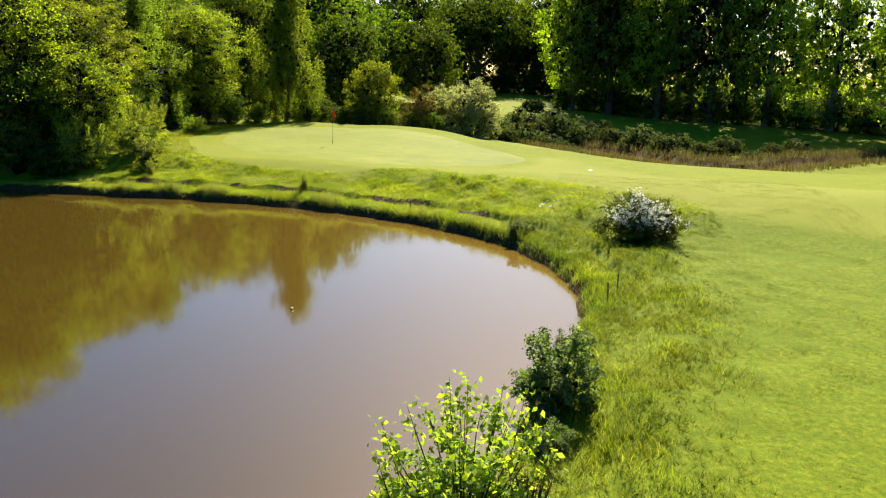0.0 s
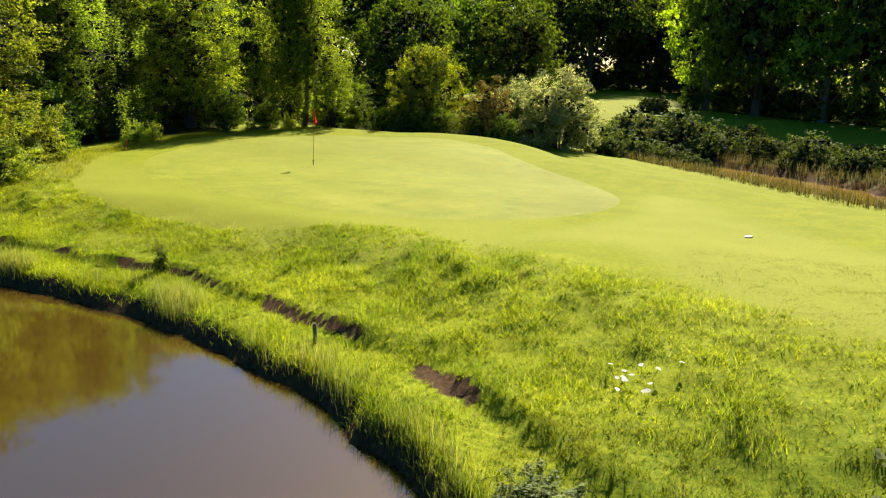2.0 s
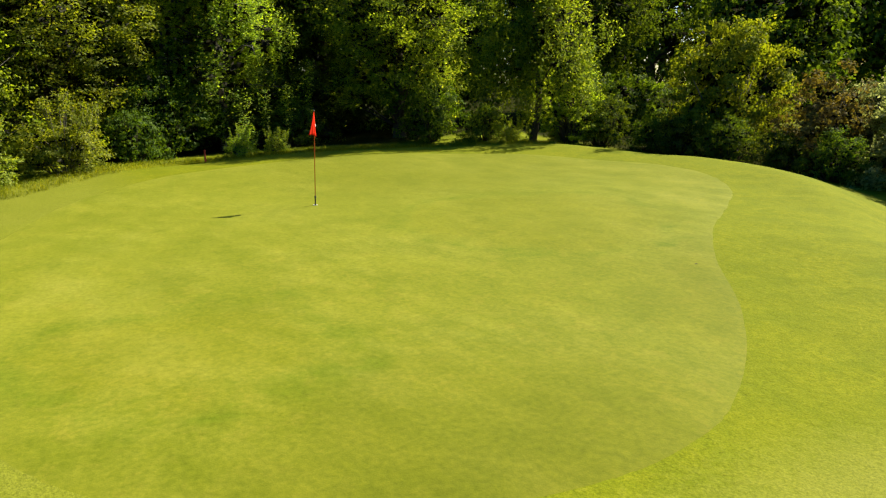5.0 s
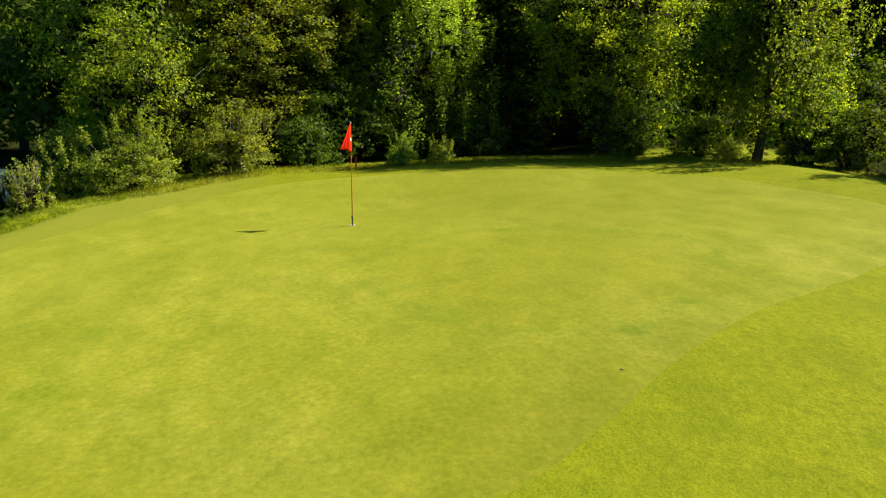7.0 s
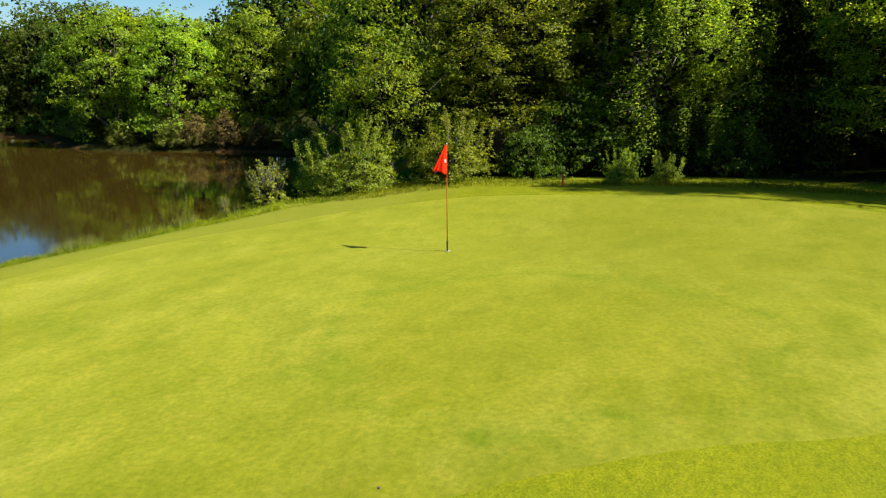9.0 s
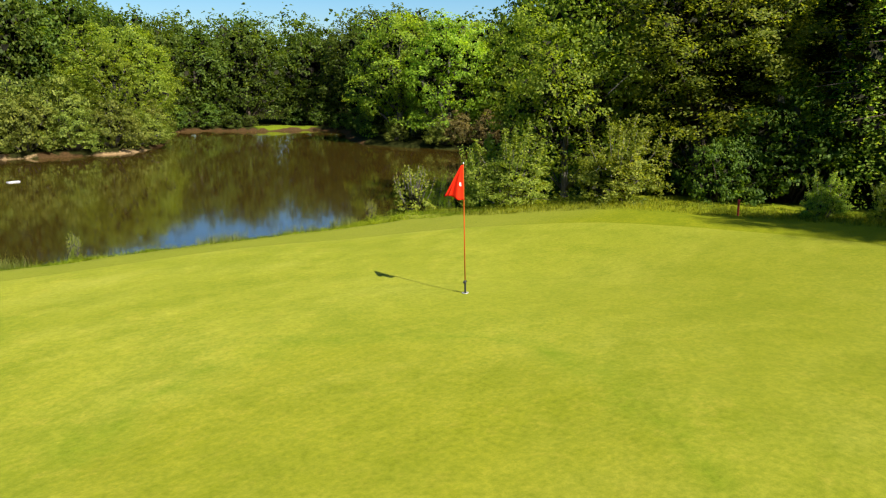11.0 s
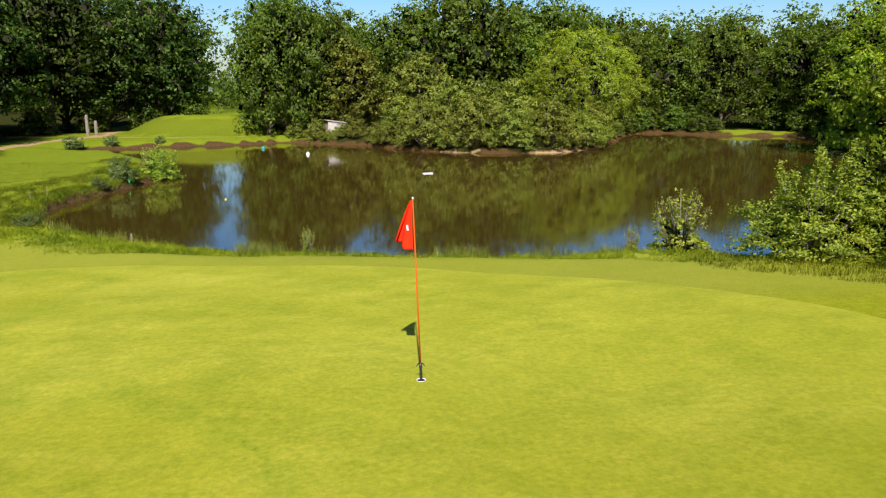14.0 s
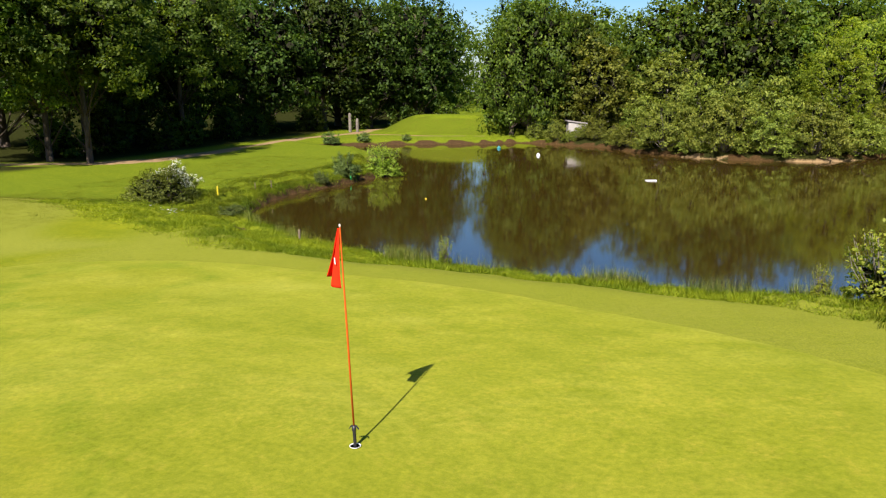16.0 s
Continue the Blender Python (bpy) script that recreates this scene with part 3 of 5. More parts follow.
DITCH = closed_curve([(8, 27), (13.7, 18.4), (17.4, 12.8), (20.4, 8.2), (23.2, 5.6), (26.2, 6.0), (29.6, 8.8), (34.6, 13.6), (43, 18.6), (42, 21.4),
                      (33, 16.4), (28.6, 11.6), (26.2, 9.4), (24, 10.8), (21.2, 15.4), (16.8, 21.6), (10.6, 29)])
GREEN = closed_curve([(-4.3, -4.4), (-0.8, -6.3), (2.6, -7.2), (5.2, -7.7), (7.2, -7.7), (9, -7.2), (10.4, -6.4), (11.4, -5.2), (11.9, -3.7), (11.9, -2.2),
                      (11.2, -0.5), (10, 1.3), (8.5, 3), (7.2, 4.9), (6, 7.2), (4.4, 9.8), (2.2, 11.6), (-1, 12.2), (-4.5, 11.2), (-6.6, 7.5), (-7.2, 3), (-6.5, -1.5)])
FAIRWAY = closed_curve([(9.6, -8.8), (12.3, -9.2), (14.5, -12.6), (18, -15.4), (24, -18.5), (40, -24), (60, -30), (60, -16), (40, -12.5), (27, -10.2), (19, -8.4), (15.6, -4.8), (12.8, -1.2), (12, -6)])
TRACK = [(60, -22), (42, -28), (31, -33.2), (28.8, -36), (28.6, -42), (29, -49), (29.4, -60), (27.4, -69), (28.5, -78)]
TEE_PATH = [(27.6, -68), (20, -66.4), (13, -66.4)]


def track_distance(x, y, line):
    best = np.full(np.shape(x), 1e9)
    for (ax, ay), (bx, by) in zip(line[:-1], line[1:]):
        ex, ey = bx - ax, by - ay
        u = np.clip(((x - ax) * ex + (y - ay) * ey) / (ex * ex + ey * ey), 0, 1)
        best = np.minimum(best, np.hypot(x - ax - u * ex, y - ay - u * ey))
    return best


def land(x, y):
    """Height of the ground, with its distances from pond and ditch."""
    x, y = np.asarray(x, dtype=float), np.asarray(y, dtype=float)
    r = np.hypot(x, (y - 3) * 0.9)
    z = -0.02 + 0.20 * step(0, 6, y) - 0.30 * step(2.5, 13, r) - 0.84 * step(-12.5, -21, y) + 0.50 * step(8, 16, y) * step(14, 6, x)
    z = z + 0.50 * step(-1.5, -9, x) * step(-9, -1, y)
    z = z - 0.55 * step(13, 28, x) * step(-16, 4, y) + 0.03 * np.clip(y - 34, 0, 90) - 0.25 * step(-10, -22, x)
    z = z + 1.95 * step(5.6, 2.5, np.hypot((x - 16.8) * 0.55, (y + 73.2) * 1.0)) + 0.03 * waves(x, y, 0.9) + 0.008 * waves(x, y, 3.7, 1.0)
    z = z + 1.2 * step(30, 90, x) + 1.5 * step(-60, -130, x) + 2.0 * step(-95, -160, y)
    dg = signed(x, y, GREEN)
    pond = signed(x, y, LAKE)
    hummock = step(1.8, 3.5, dg) * step(6.5, 3.5, pond) * step(20, 12, np.hypot(x - 6, y + 13) * 0.8)
    z = z + hummock * (0.17 * lumps(x, y, 1.1) + 0.13 * lumps(x, y, 0.45) + 0.06 * lumps(x, y, 0.22))
    d = pond + (0.16 * waves(x, y, 1.9, 3.0) + 0.09 * waves(x, y, 5.3, 1.0)) * step(6, 1, np.abs(pond))
    lip = WATER + np.where(y > -40, 0.38, 0.34) + 0.07 * waves(x, y, 2.7, 5.0)
    shelf = lip + 0.06 * step(0.4, 1.2, d) + 0.24 * step(1.46, 1.62, d) * step(-0.6, -0.1, waves(x, y, 0.8, 1.4))
    z = shelf + (z - shelf) * step(1.5, 5.4, d)
    z = np.where(d < 0.38, WATER - 0.10 + (lip - WATER + 0.10) * np.clip(d / 0.38, 0, 1) ** 0.6, z)
    z = np.where(d < 0, WATER - 0.10 - 1.1 * step(0, -5, d), z)
    e = signed(x, y, DITCH) + 0.2 * waves(x, y, 1.4, 2.0)
    # behind the green the ground falls away, most towards the ditch
    z = z - step(1.6, 5.5, dg) * step(7, 12, y + 0.65 * np.clip(x - 6, 0, 12)) * step(-15, -8.5, x) * step(45, 28, y) * step(0, 4, e) * (0.42 + 0.56 * step(-1, 7, x))
    z = np.where(e < 6, np.minimum(z, WATER + 0.25 + (z - WATER - 0.25) * step(-0.1, 6.0, e)), z)
    z = np.where(e < 0.3, np.minimum(z, WATER - 0.35 + 0.6 * np.clip(e / 0.3, 0, 1)), z)
    return z, d, e, dg


def height(x, y):
    return float(land(np.array([float(x)]), np.array([float(y)]))[0][0])


def spaced(lo, hi, fine_lo, fine_hi, fine, mid_lo, mid_hi, mid):
    """Coordinates that are close near the walk and widen towards the horizon."""
    a = list(np.arange(fine_lo, fine_hi + 1e-6, fine))
    a += list(np.arange(fine_hi + mid, mid_hi, mid)) + list(np.arange(fine_lo - mid, mid_lo, -mid))
    s, v = mid * 1.5, mid_hi
    while v < hi:
        v += s
        s *= 1.35
        a.append(v)
    s, v = mid * 1.5, mid_lo
    while v > lo:
        v -= s
        s *= 1.35
        a.append(v)
    return np.array(sorted(a))


def rough_edge(x, y, d):
    """How far the rough grass reaches up the bank: 1 below its edge, 0 above."""
    line = y + 8.7 + 0.5 * (x - 6) + 0.5 * waves(x, y, 0.7)
    upper = step(0.7, -0.7, line) * step(9.5, 7.5, d)
    return np.where((x > 12) & (y < -19), step(3.8, 1.7, d), upper * (1 - 0.55 * step(12, 16, x)))


def build_ground():
    xs = spaced(-1500, 1500, -12, 20, 0.16, -52, 50, 0.9)
    ys = spaced(-1500, 1500, -42, 15, 0.16, -98, 70, 0.9)
    X, Y = np.meshgrid(xs, ys)
    x, y = X.ravel(), Y.ravel()
    z, d, e, dg = land(x, y)
    nx, ny = len(xs), len(ys)
    i = np.arange(nx * ny).reshape(ny, nx)
    q = np.stack([i[:-1, :-1], i[:-1, 1:], i[1:, 1:], i[1:, :-1]], -1).reshape(-1, 4)
    me = mesh_of("ground", np.stack([x, y, z], 1), q, M_GROUND, True)
    td = np.minimum(track_distance(x, y, TRACK), track_distance(x, y, TEE_PATH) + 0.3)
    td = td - 0.7 * step(3.2, 1.2, np.hypot(x - 29.4, y + 34.6))
    df = signed(x, y, FAIRWAY)
    fair = np.maximum(step(0.9, -0.9, df + 0.3 * waves(x, y, 0.8, 4.0)), 0.75 * step(5.2, 2.4, dg) * step(-1.0, -4.0, y) * step(11.5, 9.0, x))
    lush = step(2.0, 5.5, dg + 0.5 * waves(x, y, 0.6, 2.0)) * step(-11.5, -17.0, y + 0.25 * (x - 12))
    reach = 1.3 * step(2, 6, x)
    bank = rough_edge(x, y, d) * step(1.9, 2.6, dg + reach) * step(9, 7, np.abs(d)) * step(-47, -43, y)
    bank = bank * (1 - 0.65 * step(11, 13, x) * step(-15, -18, y))
    rough = np.maximum(bank, step(3, 1, e) * 0.8)
    mound = np.hypot((x - 16.8) * 0.55, y + 73.2)
    rough = np.maximum(rough, step(-8.5, -11, x) * step(-30, -20, y))
    ledge = step(1.36, 1.44, d) * step(1.68, 1.58, d) * step(-0.1, 0.3, lumps(x, y, 1.3)) * step(-19, -17, y)
    soil = np.maximum(np.maximum(step(0.36, 0.24, d) * step(-50, -44, y - 12 * step(0, -10, x)), step(0.9, 0.3, e)), ledge)
    soil = np.maximum(soil, step(0.62, 0.40, d) * step(-45, -48, y) * step(1.0, 0.5, np.abs(d)))
    shore_sand = step(-45, -47, y) * step(-4, -6, x) * step(-20, -17, x) * step(0.46, 0.34, d) * step(-0.2, 0.3, waves(x, y, 0.6))
    sand = np.maximum(step(0.95, 0.5, td), shore_sand)
    far_side = step(7.5, 11.0, y - np.where(x > 25, (x - 25) * 0.75, (25 - x) * 1.25))
    heath = far_side * step(5.0, 3.0, e) * (e > 0)
    # where the dark floor colour stands in for tree shade on the ground
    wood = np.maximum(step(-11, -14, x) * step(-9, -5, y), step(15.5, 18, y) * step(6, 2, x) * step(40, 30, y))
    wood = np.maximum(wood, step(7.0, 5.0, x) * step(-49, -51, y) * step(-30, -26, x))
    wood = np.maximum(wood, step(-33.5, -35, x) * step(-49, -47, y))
    # the tee mound's slope gets part of the same dark colour
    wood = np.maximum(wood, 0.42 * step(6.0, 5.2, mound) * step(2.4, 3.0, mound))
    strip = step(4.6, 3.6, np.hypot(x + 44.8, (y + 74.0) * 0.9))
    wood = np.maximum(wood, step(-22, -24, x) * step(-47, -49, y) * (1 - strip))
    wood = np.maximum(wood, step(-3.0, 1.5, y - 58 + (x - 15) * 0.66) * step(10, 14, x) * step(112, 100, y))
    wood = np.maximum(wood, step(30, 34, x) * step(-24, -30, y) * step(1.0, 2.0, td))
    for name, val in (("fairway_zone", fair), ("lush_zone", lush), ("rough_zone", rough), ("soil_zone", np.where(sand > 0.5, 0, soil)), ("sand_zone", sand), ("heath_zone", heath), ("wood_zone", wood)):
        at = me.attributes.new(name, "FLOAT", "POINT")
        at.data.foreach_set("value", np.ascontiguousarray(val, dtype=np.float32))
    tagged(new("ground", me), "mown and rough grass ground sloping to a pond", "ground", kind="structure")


def build_green():
    c = np.array([1.5, 1.5])
    rings, verts, faces = 34, [], []
    n = len(GREEN)
    for k in range(rings + 1):
        ring = c + (GREEN - c) * (k / rings if k else 0.00002)
        z = land(ring[:, 0], ring[:, 1])[0] + (0.016 if k < rings - 1 else 0.009 if k < rings else -0.012)
        verts.append(np.stack([ring[:, 0], ring[:, 1], z], 1))
    i = np.arange(n)
    for k in range(rings):
        faces.append(np.stack([k * n + i, k * n + (i + 1) % n, (k + 1) * n + (i + 1) % n, (k + 1) * n + i], 1))
    tagged(new("putting_green", mesh_of("putting_green", np.vstack(verts), np.vstack(faces), M_GREEN, True)), "closely mown pale green putting surface", "golf green", kind="structure")


def sheet(name, x0, x1, y0, y1, z, label):
    xs, ys = np.linspace(x0, x1, 30), np.linspace(y0, y1, 30)
    X, Y = np.meshgrid(xs, ys)
    i = np.arange(900).reshape(30, 30)
    q = np.stack([i[:-1, :-1], i[:-1, 1:], i[1:, 1:], i[1:, :-1]], -1).reshape(-1, 4)
    me = mesh_of(name, np.stack([X.ravel(), Y.ravel(), np.full(900, z)], 1), q, M_WATER, True)
    tagged(new(name, me), label, "water", kind="structure")


build_ground()
build_green()
sheet("pond_water", -50, 30, -86, -8, WATER, "still brown silty pond water reflecting trees and sky")
sheet("ditch_water", 8, 50, 8, 36, WATER - 0.12, "narrow dark ditch water between grassy banks")

# ---- trees and bushes ----


STANDING = set()


def stand(ob, x, y, turn=0.0, s=1.0, sz=None, label="", group="", sink=0.05, sy=None):
    m = pose(x, y, height(x, y) - sink, 0, 0, turn) @ Matrix.Diagonal((s, sy or s, sz or s, 1))
    if ob.name not in STANDING:
        STANDING.add(ob.name)
        ob.matrix_basis = m
        made = ob
    else:
        made = copy_thing(ob, Matrix.Identity(4))
        made.matrix_basis = m
    return tagged(made, label, group=group)

rnd = random.Random(5)
OAKS = [broadleaf("oak_tree", 11, 14.5, 5.8, L_OAK, B_OAK, 9500, 0.40, clear=0.04, clumps=80), broadleaf("oak_tree", 12, 16.0, 6.4, L_OAK, B_OAK, 10500, 0.40, clear=0.04, clumps=86),
        broadleaf("oak_tree", 13, 12.0, 5.2, L_OAK, B_OAK, 9000, 0.38, clear=0.03, clumps=70)]
MID_OAKS = [broadleaf("oak_tree", 15, 14.5, 5.8, L_OAK, B_OAK, 11500, 0.35, clear=0.04, clumps=84), broadleaf("oak_tree", 16, 13.0, 5.4, L_OAK, B_OAK, 11500, 0.34, clear=0.04, clumps=80)]
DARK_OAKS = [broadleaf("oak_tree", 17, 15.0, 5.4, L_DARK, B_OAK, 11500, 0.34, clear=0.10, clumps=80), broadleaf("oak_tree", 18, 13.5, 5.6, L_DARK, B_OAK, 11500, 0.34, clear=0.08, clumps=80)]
NEAR_OAK = broadleaf("oak_tree", 19, 14.0, 4.8, L_OAK, B_OAK, 46000, 0.17, clear=0.10, clumps=110)
NEAR_LIMES = [broadleaf("broadleaf_tree", 23, 11.5, 4.3, L_LIME, B_GREY, 44000, 0.145, clear=0.04, clumps=100), broadleaf("broadleaf_tree", 24, 13.0, 3.7, L_BIRCH, B_OAK, 42000, 0.13, clear=0.12, clumps=100, lump=0.28)]
SALLOW_TREE = broadleaf("sallow_tree", 53, 8.2, 3.1, L_WILLOW, B_GREY, 11000, 0.25, clear=0.05, clumps=60)
LIMES = [broadleaf("broadleaf_tree", 21, 11.0, 4.2, L_LIME, B_GREY, 16000, 0.225, clear=0.04), broadleaf("broadleaf_tree", 22, 12.0, 3.6, L_LIME, B_GREY, 15000, 0.225, clear=0.05, clumps=60)]
BIRCHES = [birch("birch_tree", 31, 14.0, 3.9, L_BIRCH, 66000, 0.10), birch("birch_tree", 32, 12.5, 3.2, L_BIRCH, 44000, 0.11, 0.6), birch("birch_tree", 33, 13.0, 3.2, L_BIRCH, 32000, 0.12, 1.2)]
ASPEN = broadleaf("aspen_tree", 41, 5.6, 2.5, L_ASPEN, B_GREY, 17000, 0.105, clear=0.03, clumps=60, lump=0.3)
SALLOWS = [shrub("sallow_bush", 51, 6.2, 4.3, L_WILLOW, B_GREY, 13500, 0.20, 44), shrub("sallow_bush", 52, 5.0, 3.8, L_WILLOW, B_GREY, 12000, 0.19, 38)]
UNDER = [shrub("undergrowth_bush", 61, 3.0, 2.0, L_SHRUB, B_GREY, 15000, 0.085, 46, 0.6), shrub("undergrowth_bush", 62, 2.2, 1.6, L_SHRUB, B_GREY, 12000, 0.08, 42, 0.8)]
DARKS = [shrub("holly_bush", 66, 4.2, 2.4, L_OAK, B_OAK, 4000, 0.24, 44), shrub("holly_bush", 67, 3.2, 2.2, L_OAK, B_OAK, 4200, 0.22, 40)]
NEAR_DARKS = [shrub("holly_bush", 68, 4.2, 2.4, L_OAK, B_OAK, 8500, 0.13, 46), shrub("holly_bush", 69, 3.2, 2.2, L_OAK, B_OAK, 8000, 0.12, 42)]
BRAMBLES = [shrub("bramble_bush", 71, 1.7, 2.0, L_BRAMBLE, B_OAK, 4000, 0.17, 40), shrub("bramble_bush", 72, 1.3, 1.6, L_BRAMBLE, B_OAK, 3600, 0.16, 36)]

# beside the green, over the pond's north shore
stand(ASPEN, -11.6, -6.3, 20, 1.0, label="small aspen with bright round leaves beside the pond")
stand(UNDER[0], -8.8, -6.4, 0, 0.85, 0.66, "yellow-green sallow shrub at the edge of the green", "shrubs at the green's edge")
stand(UNDER[1], -10.2, -3.5, 50, 1.0, 0.9, "leafy green shrub at the edge of the green", "shrubs at the green's edge")
stand(NEAR_DARKS[1], -11.8, -1.0, 110, 0.6, 0.7, "dark leafy shrub at the edge of the green", "shrubs at the green's edge")
stand(UNDER[1], -10.8, -8.4, 200, 1.0, 1.0, "leafy green shrub at the edge of the green", "shrubs at the green's edge")
stand(BIRCHES[0], -14.7, 3.2, 0, 1.0, 0.68, label="weeping birch with hanging leafy strands")
limb = Tubes()
limb.add([(0, 0, 4.4), (1.0, 0.1, 5.6), (1.9, 0.3, 6.1), (2.6, 0.4, 6.0), (3.1, 0.3, 5.5)], [0.05, 0.04, 0.03, 0.022, 0.01], 5)
limb.add([(1.9, 0.3, 6.1), (2.5, 0.7, 6.4), (2.9, 1.0, 6.3)], [0.02, 0.014, 0.006], 4)
part("dead_limb", limb.mesh("dead_limb", B_GREY), BIRCHES[0], "bare pale dead limb")
stand(BIRCHES[2], -22.0, -9.0, 140, 0.85, label="slender birch with a light leafy crown")
EDGE_BIRCH = birch("birch_tree", 34, 12.5, 3.1, L_BIRCH, 72000, 0.10, 0.9, 0.0, B_OAK)
stand(EDGE_BIRCH, -8.4, 14.6, 200, 1.0, label="pale-leaved birch with a dark trunk at the green's back")
SCRUB = shrub("birch_scrub", 63, 4.6, 1.7, L_BIRCH, B_OAK, 15000, 0.085, 46, 0.0)
stand(SCRUB, -6.9, 15.4, label="tall pale birch scrub leafy to the ground")
stand(BIRCHES[1], -18.8, -0.2, 30, 1.1, 0.62, label="slender birch with a light leafy crown")
stand(NEAR_LIMES[0], -17.0, -6.8, 0, 1.05, label="tall fresh green broad-leaved tree by the pond")
stand(NEAR_LIMES[1], -14.4, -3.0, 230, 0.9, 0.68, label="slender tree with fine pale leaves at the wood's edge")
stand(NEAR_LIMES[0], -21.5, -3.5, 80, 1.15, label="tall fresh green broad-leaved tree by the pond")
stand(NEAR_LIMES[1], -14.0, 11.4, 140, 0.95, 0.72, label="tall slim tree with fine leaves at the wood's edge")
stand(NEAR_LIMES[1], -19.4, 4.0, 20, 1.0, 0.95, label="tall slim tree with fine leaves at the wood's edge")
stand(NEAR_OAK, -20.0, 10.6, 0, 0.95, label="dense dark green oak in the wood beside the green", group="trees of the north-west wood")
stand(NEAR_OAK, -19.4, 18.6, 120, 0.85, 0.72, label="dense dark green oak in the wood beside the green", group="trees of the north-west wood")
stand(NEAR_OAK, -17.5, 27.5, 40, 1.0, 0.95, label="dense dark green oak in the wood beside the green", group="trees of the north-west wood")
for x, y, k, s in ((-23, 33, 0, 1.0), (-25, 6, 0, 0.95), (-28, 1, 1, 1.1), (-28, 12, 0, 1.1), (-25, 20, 1, 0.9), (-33, 5, 1, 1.2), (-28, -12, 2, 1.0), (-35, -13, 1, 1.0)):
    stand(OAKS[k], x, y, rnd.uniform(0, 360), s, label="dense dark green oak in the wood beside the green", group="trees of the north-west wood")
for x, y, k, s in ((-13.0, 5.6, 0, 0.55), (-11.8, 11.6, 0, 0.7), (-10.4, 13.6, 1, 0.6), (-14.4, 12.8, 0, 1.1), (-13.4, 0.2, 0, 0.9), (-14.6, 3.8, 0, 0.8), (-17.4, 8.2, 0, 1.0), (-17.6, 5.8, 0, 1.1), (-6.2, 16.6, 1, 0.8), (-14, -5, 1, 1.0), (-11.6, -9.6, 1, 0.6), (-13.4, -9.8, 0, 0.7), (-20.5, 12.0, 0, 1.3), (-21.5, 7.0, 0, 1.4), (-19.5, 16.5, 0, 1.3), (-12.4, 21.6, 0, 1.0), (-9.6, 23.0, 1, 1.1), (-14.6, 24.2, 0, 1.1)):
    stand(NEAR_DARKS[k], x, y, rnd.uniform(0, 360), s, label="dark leafy undergrowth bush under the trees", group="undergrowth beneath the trees")
for x, y, s in ((-10.2, 2.2, 0.42), (-10.4, 3.6, 0.36), (-9.0, 14.0, 0.4), (-7.4, 15.4, 0.42)):
    stand(UNDER[1], x, y, rnd.uniform(0, 360), s, label="low pale green tuft of shrub at the grass edge", group="low shrubs at the grass edge")

# undergrowth along the meadow's far wood
for k in range(11):
    stand(DARKS[k % 2], -26 + 5 * k, 96 + rnd.uniform(-1.5, 1.5), rnd.uniform(0, 360), 1.7, 1.3, "dark leafy undergrowth bush under the trees", "undergrowth beneath the trees")

# north edge of the green
GOLD = shrub("golden_bush", 81, 5.6, 2.9, L_GOLD, B_GREY, 26000, 0.13, 60)
stand(GOLD, -2.5, 19.8, 0, 1.0, 1.14, label="rounded golden-green bush behind the green")
BROWN = shrub("brown_bush", 82, 4.2, 2.1, L_BROWN, B_OAK, 11000, 0.12, 44, 0.0)
stand(BROWN, 2.2, 19.2, label="reddish brown leafy bush behind the green")
SILVER = shrub("silver_willow_bush", 83, 4.9, 2.9, L_SILVER, B_GREY, 30000, 0.12, 60, 0.0)
stand(SILVER, 6.4, 18.7, 0, 1.08, 1.1, sink=0.45, label="silvery grey-green willow bush behind the green")
stand(SILVER, 3.6, 21.6, 130, 0.85, label="silvery grey-green willow bush behind the green")
for x, y, k, s in ((-4.6, 17.9, 1, 0.55), (-2.6, 17.0, 1, 0.6), (-0.4, 16.9, 0, 0.5), (1.6, 17.0, 1, 0.55), (3.4, 17.2, 0, 0.5)):
    stand(NEAR_DARKS[k], x, y, rnd.uniform(0, 360), s, label="dark low bush in shade behind the green", group="undergrowth beneath the trees")
stand(MID_OAKS[1], -9.0, 34, 60, 0.82, label="round green tree behind the bushes")
SPREADING = broadleaf("oak_tree", 20, 18.0, 10.5, L_OAK, B_OAK, 20000, 0.40, clear=0.30, clumps=90, low=-0.6, lump=0.3)
stand(SPREADING, -0.5, 88, 0, 1.0, label="large spreading oak at the edge of a meadow")
for x, y, k, s in ((-3, 50, 2, 0.9), (-10, 53, 2, 1.0), (-16, 46, 1, 1.1), (-30, 50, 0, 1.3), (-22, 66, 2, 1.5), (-14, 92, 1, 1.3), (9, 97, 1, 1.2), (-30, 95, 1, 1.5), (-7, 101, 0, 1.25), (3, 104, 1, 1.2), (17, 92, 0, 1.2), (14, 104, 1, 1.3)):
    stand(OAKS[k], x, y, rnd.uniform(0, 360), s, label="tall green tree of the wood beyond the meadow", group="trees beyond the meadow")
for x, y, k, s in ((15.5, 58, 1, 1.0), (20, 53, 0, 1.15), (25.5, 50, 1, 1.05), (31, 46, 2, 1.3), (36.5, 43.5, 1, 1.0), (42, 40, 1, 1.0), (48, 36.5, 1, 1.0), (22, 62, 0, 1.2), (53, 34, 2, 1.2)):
    # the lighter leaf colour here imitates backlit foliage in the oak row
    if k == 1:
        stand(LIMES[1], x, y, rnd.uniform(0, 360), s * 1.3, s * 1.6, label="tall woodland tree with paler leaves standing in for backlit foliage", group="trees of the north-east wood")
    else:
        stand(OAKS[k], x, y, rnd.uniform(0, 360), s, s * 1.35, label="tall dark oak in a shaded row of woodland", group="trees of the north-east wood")
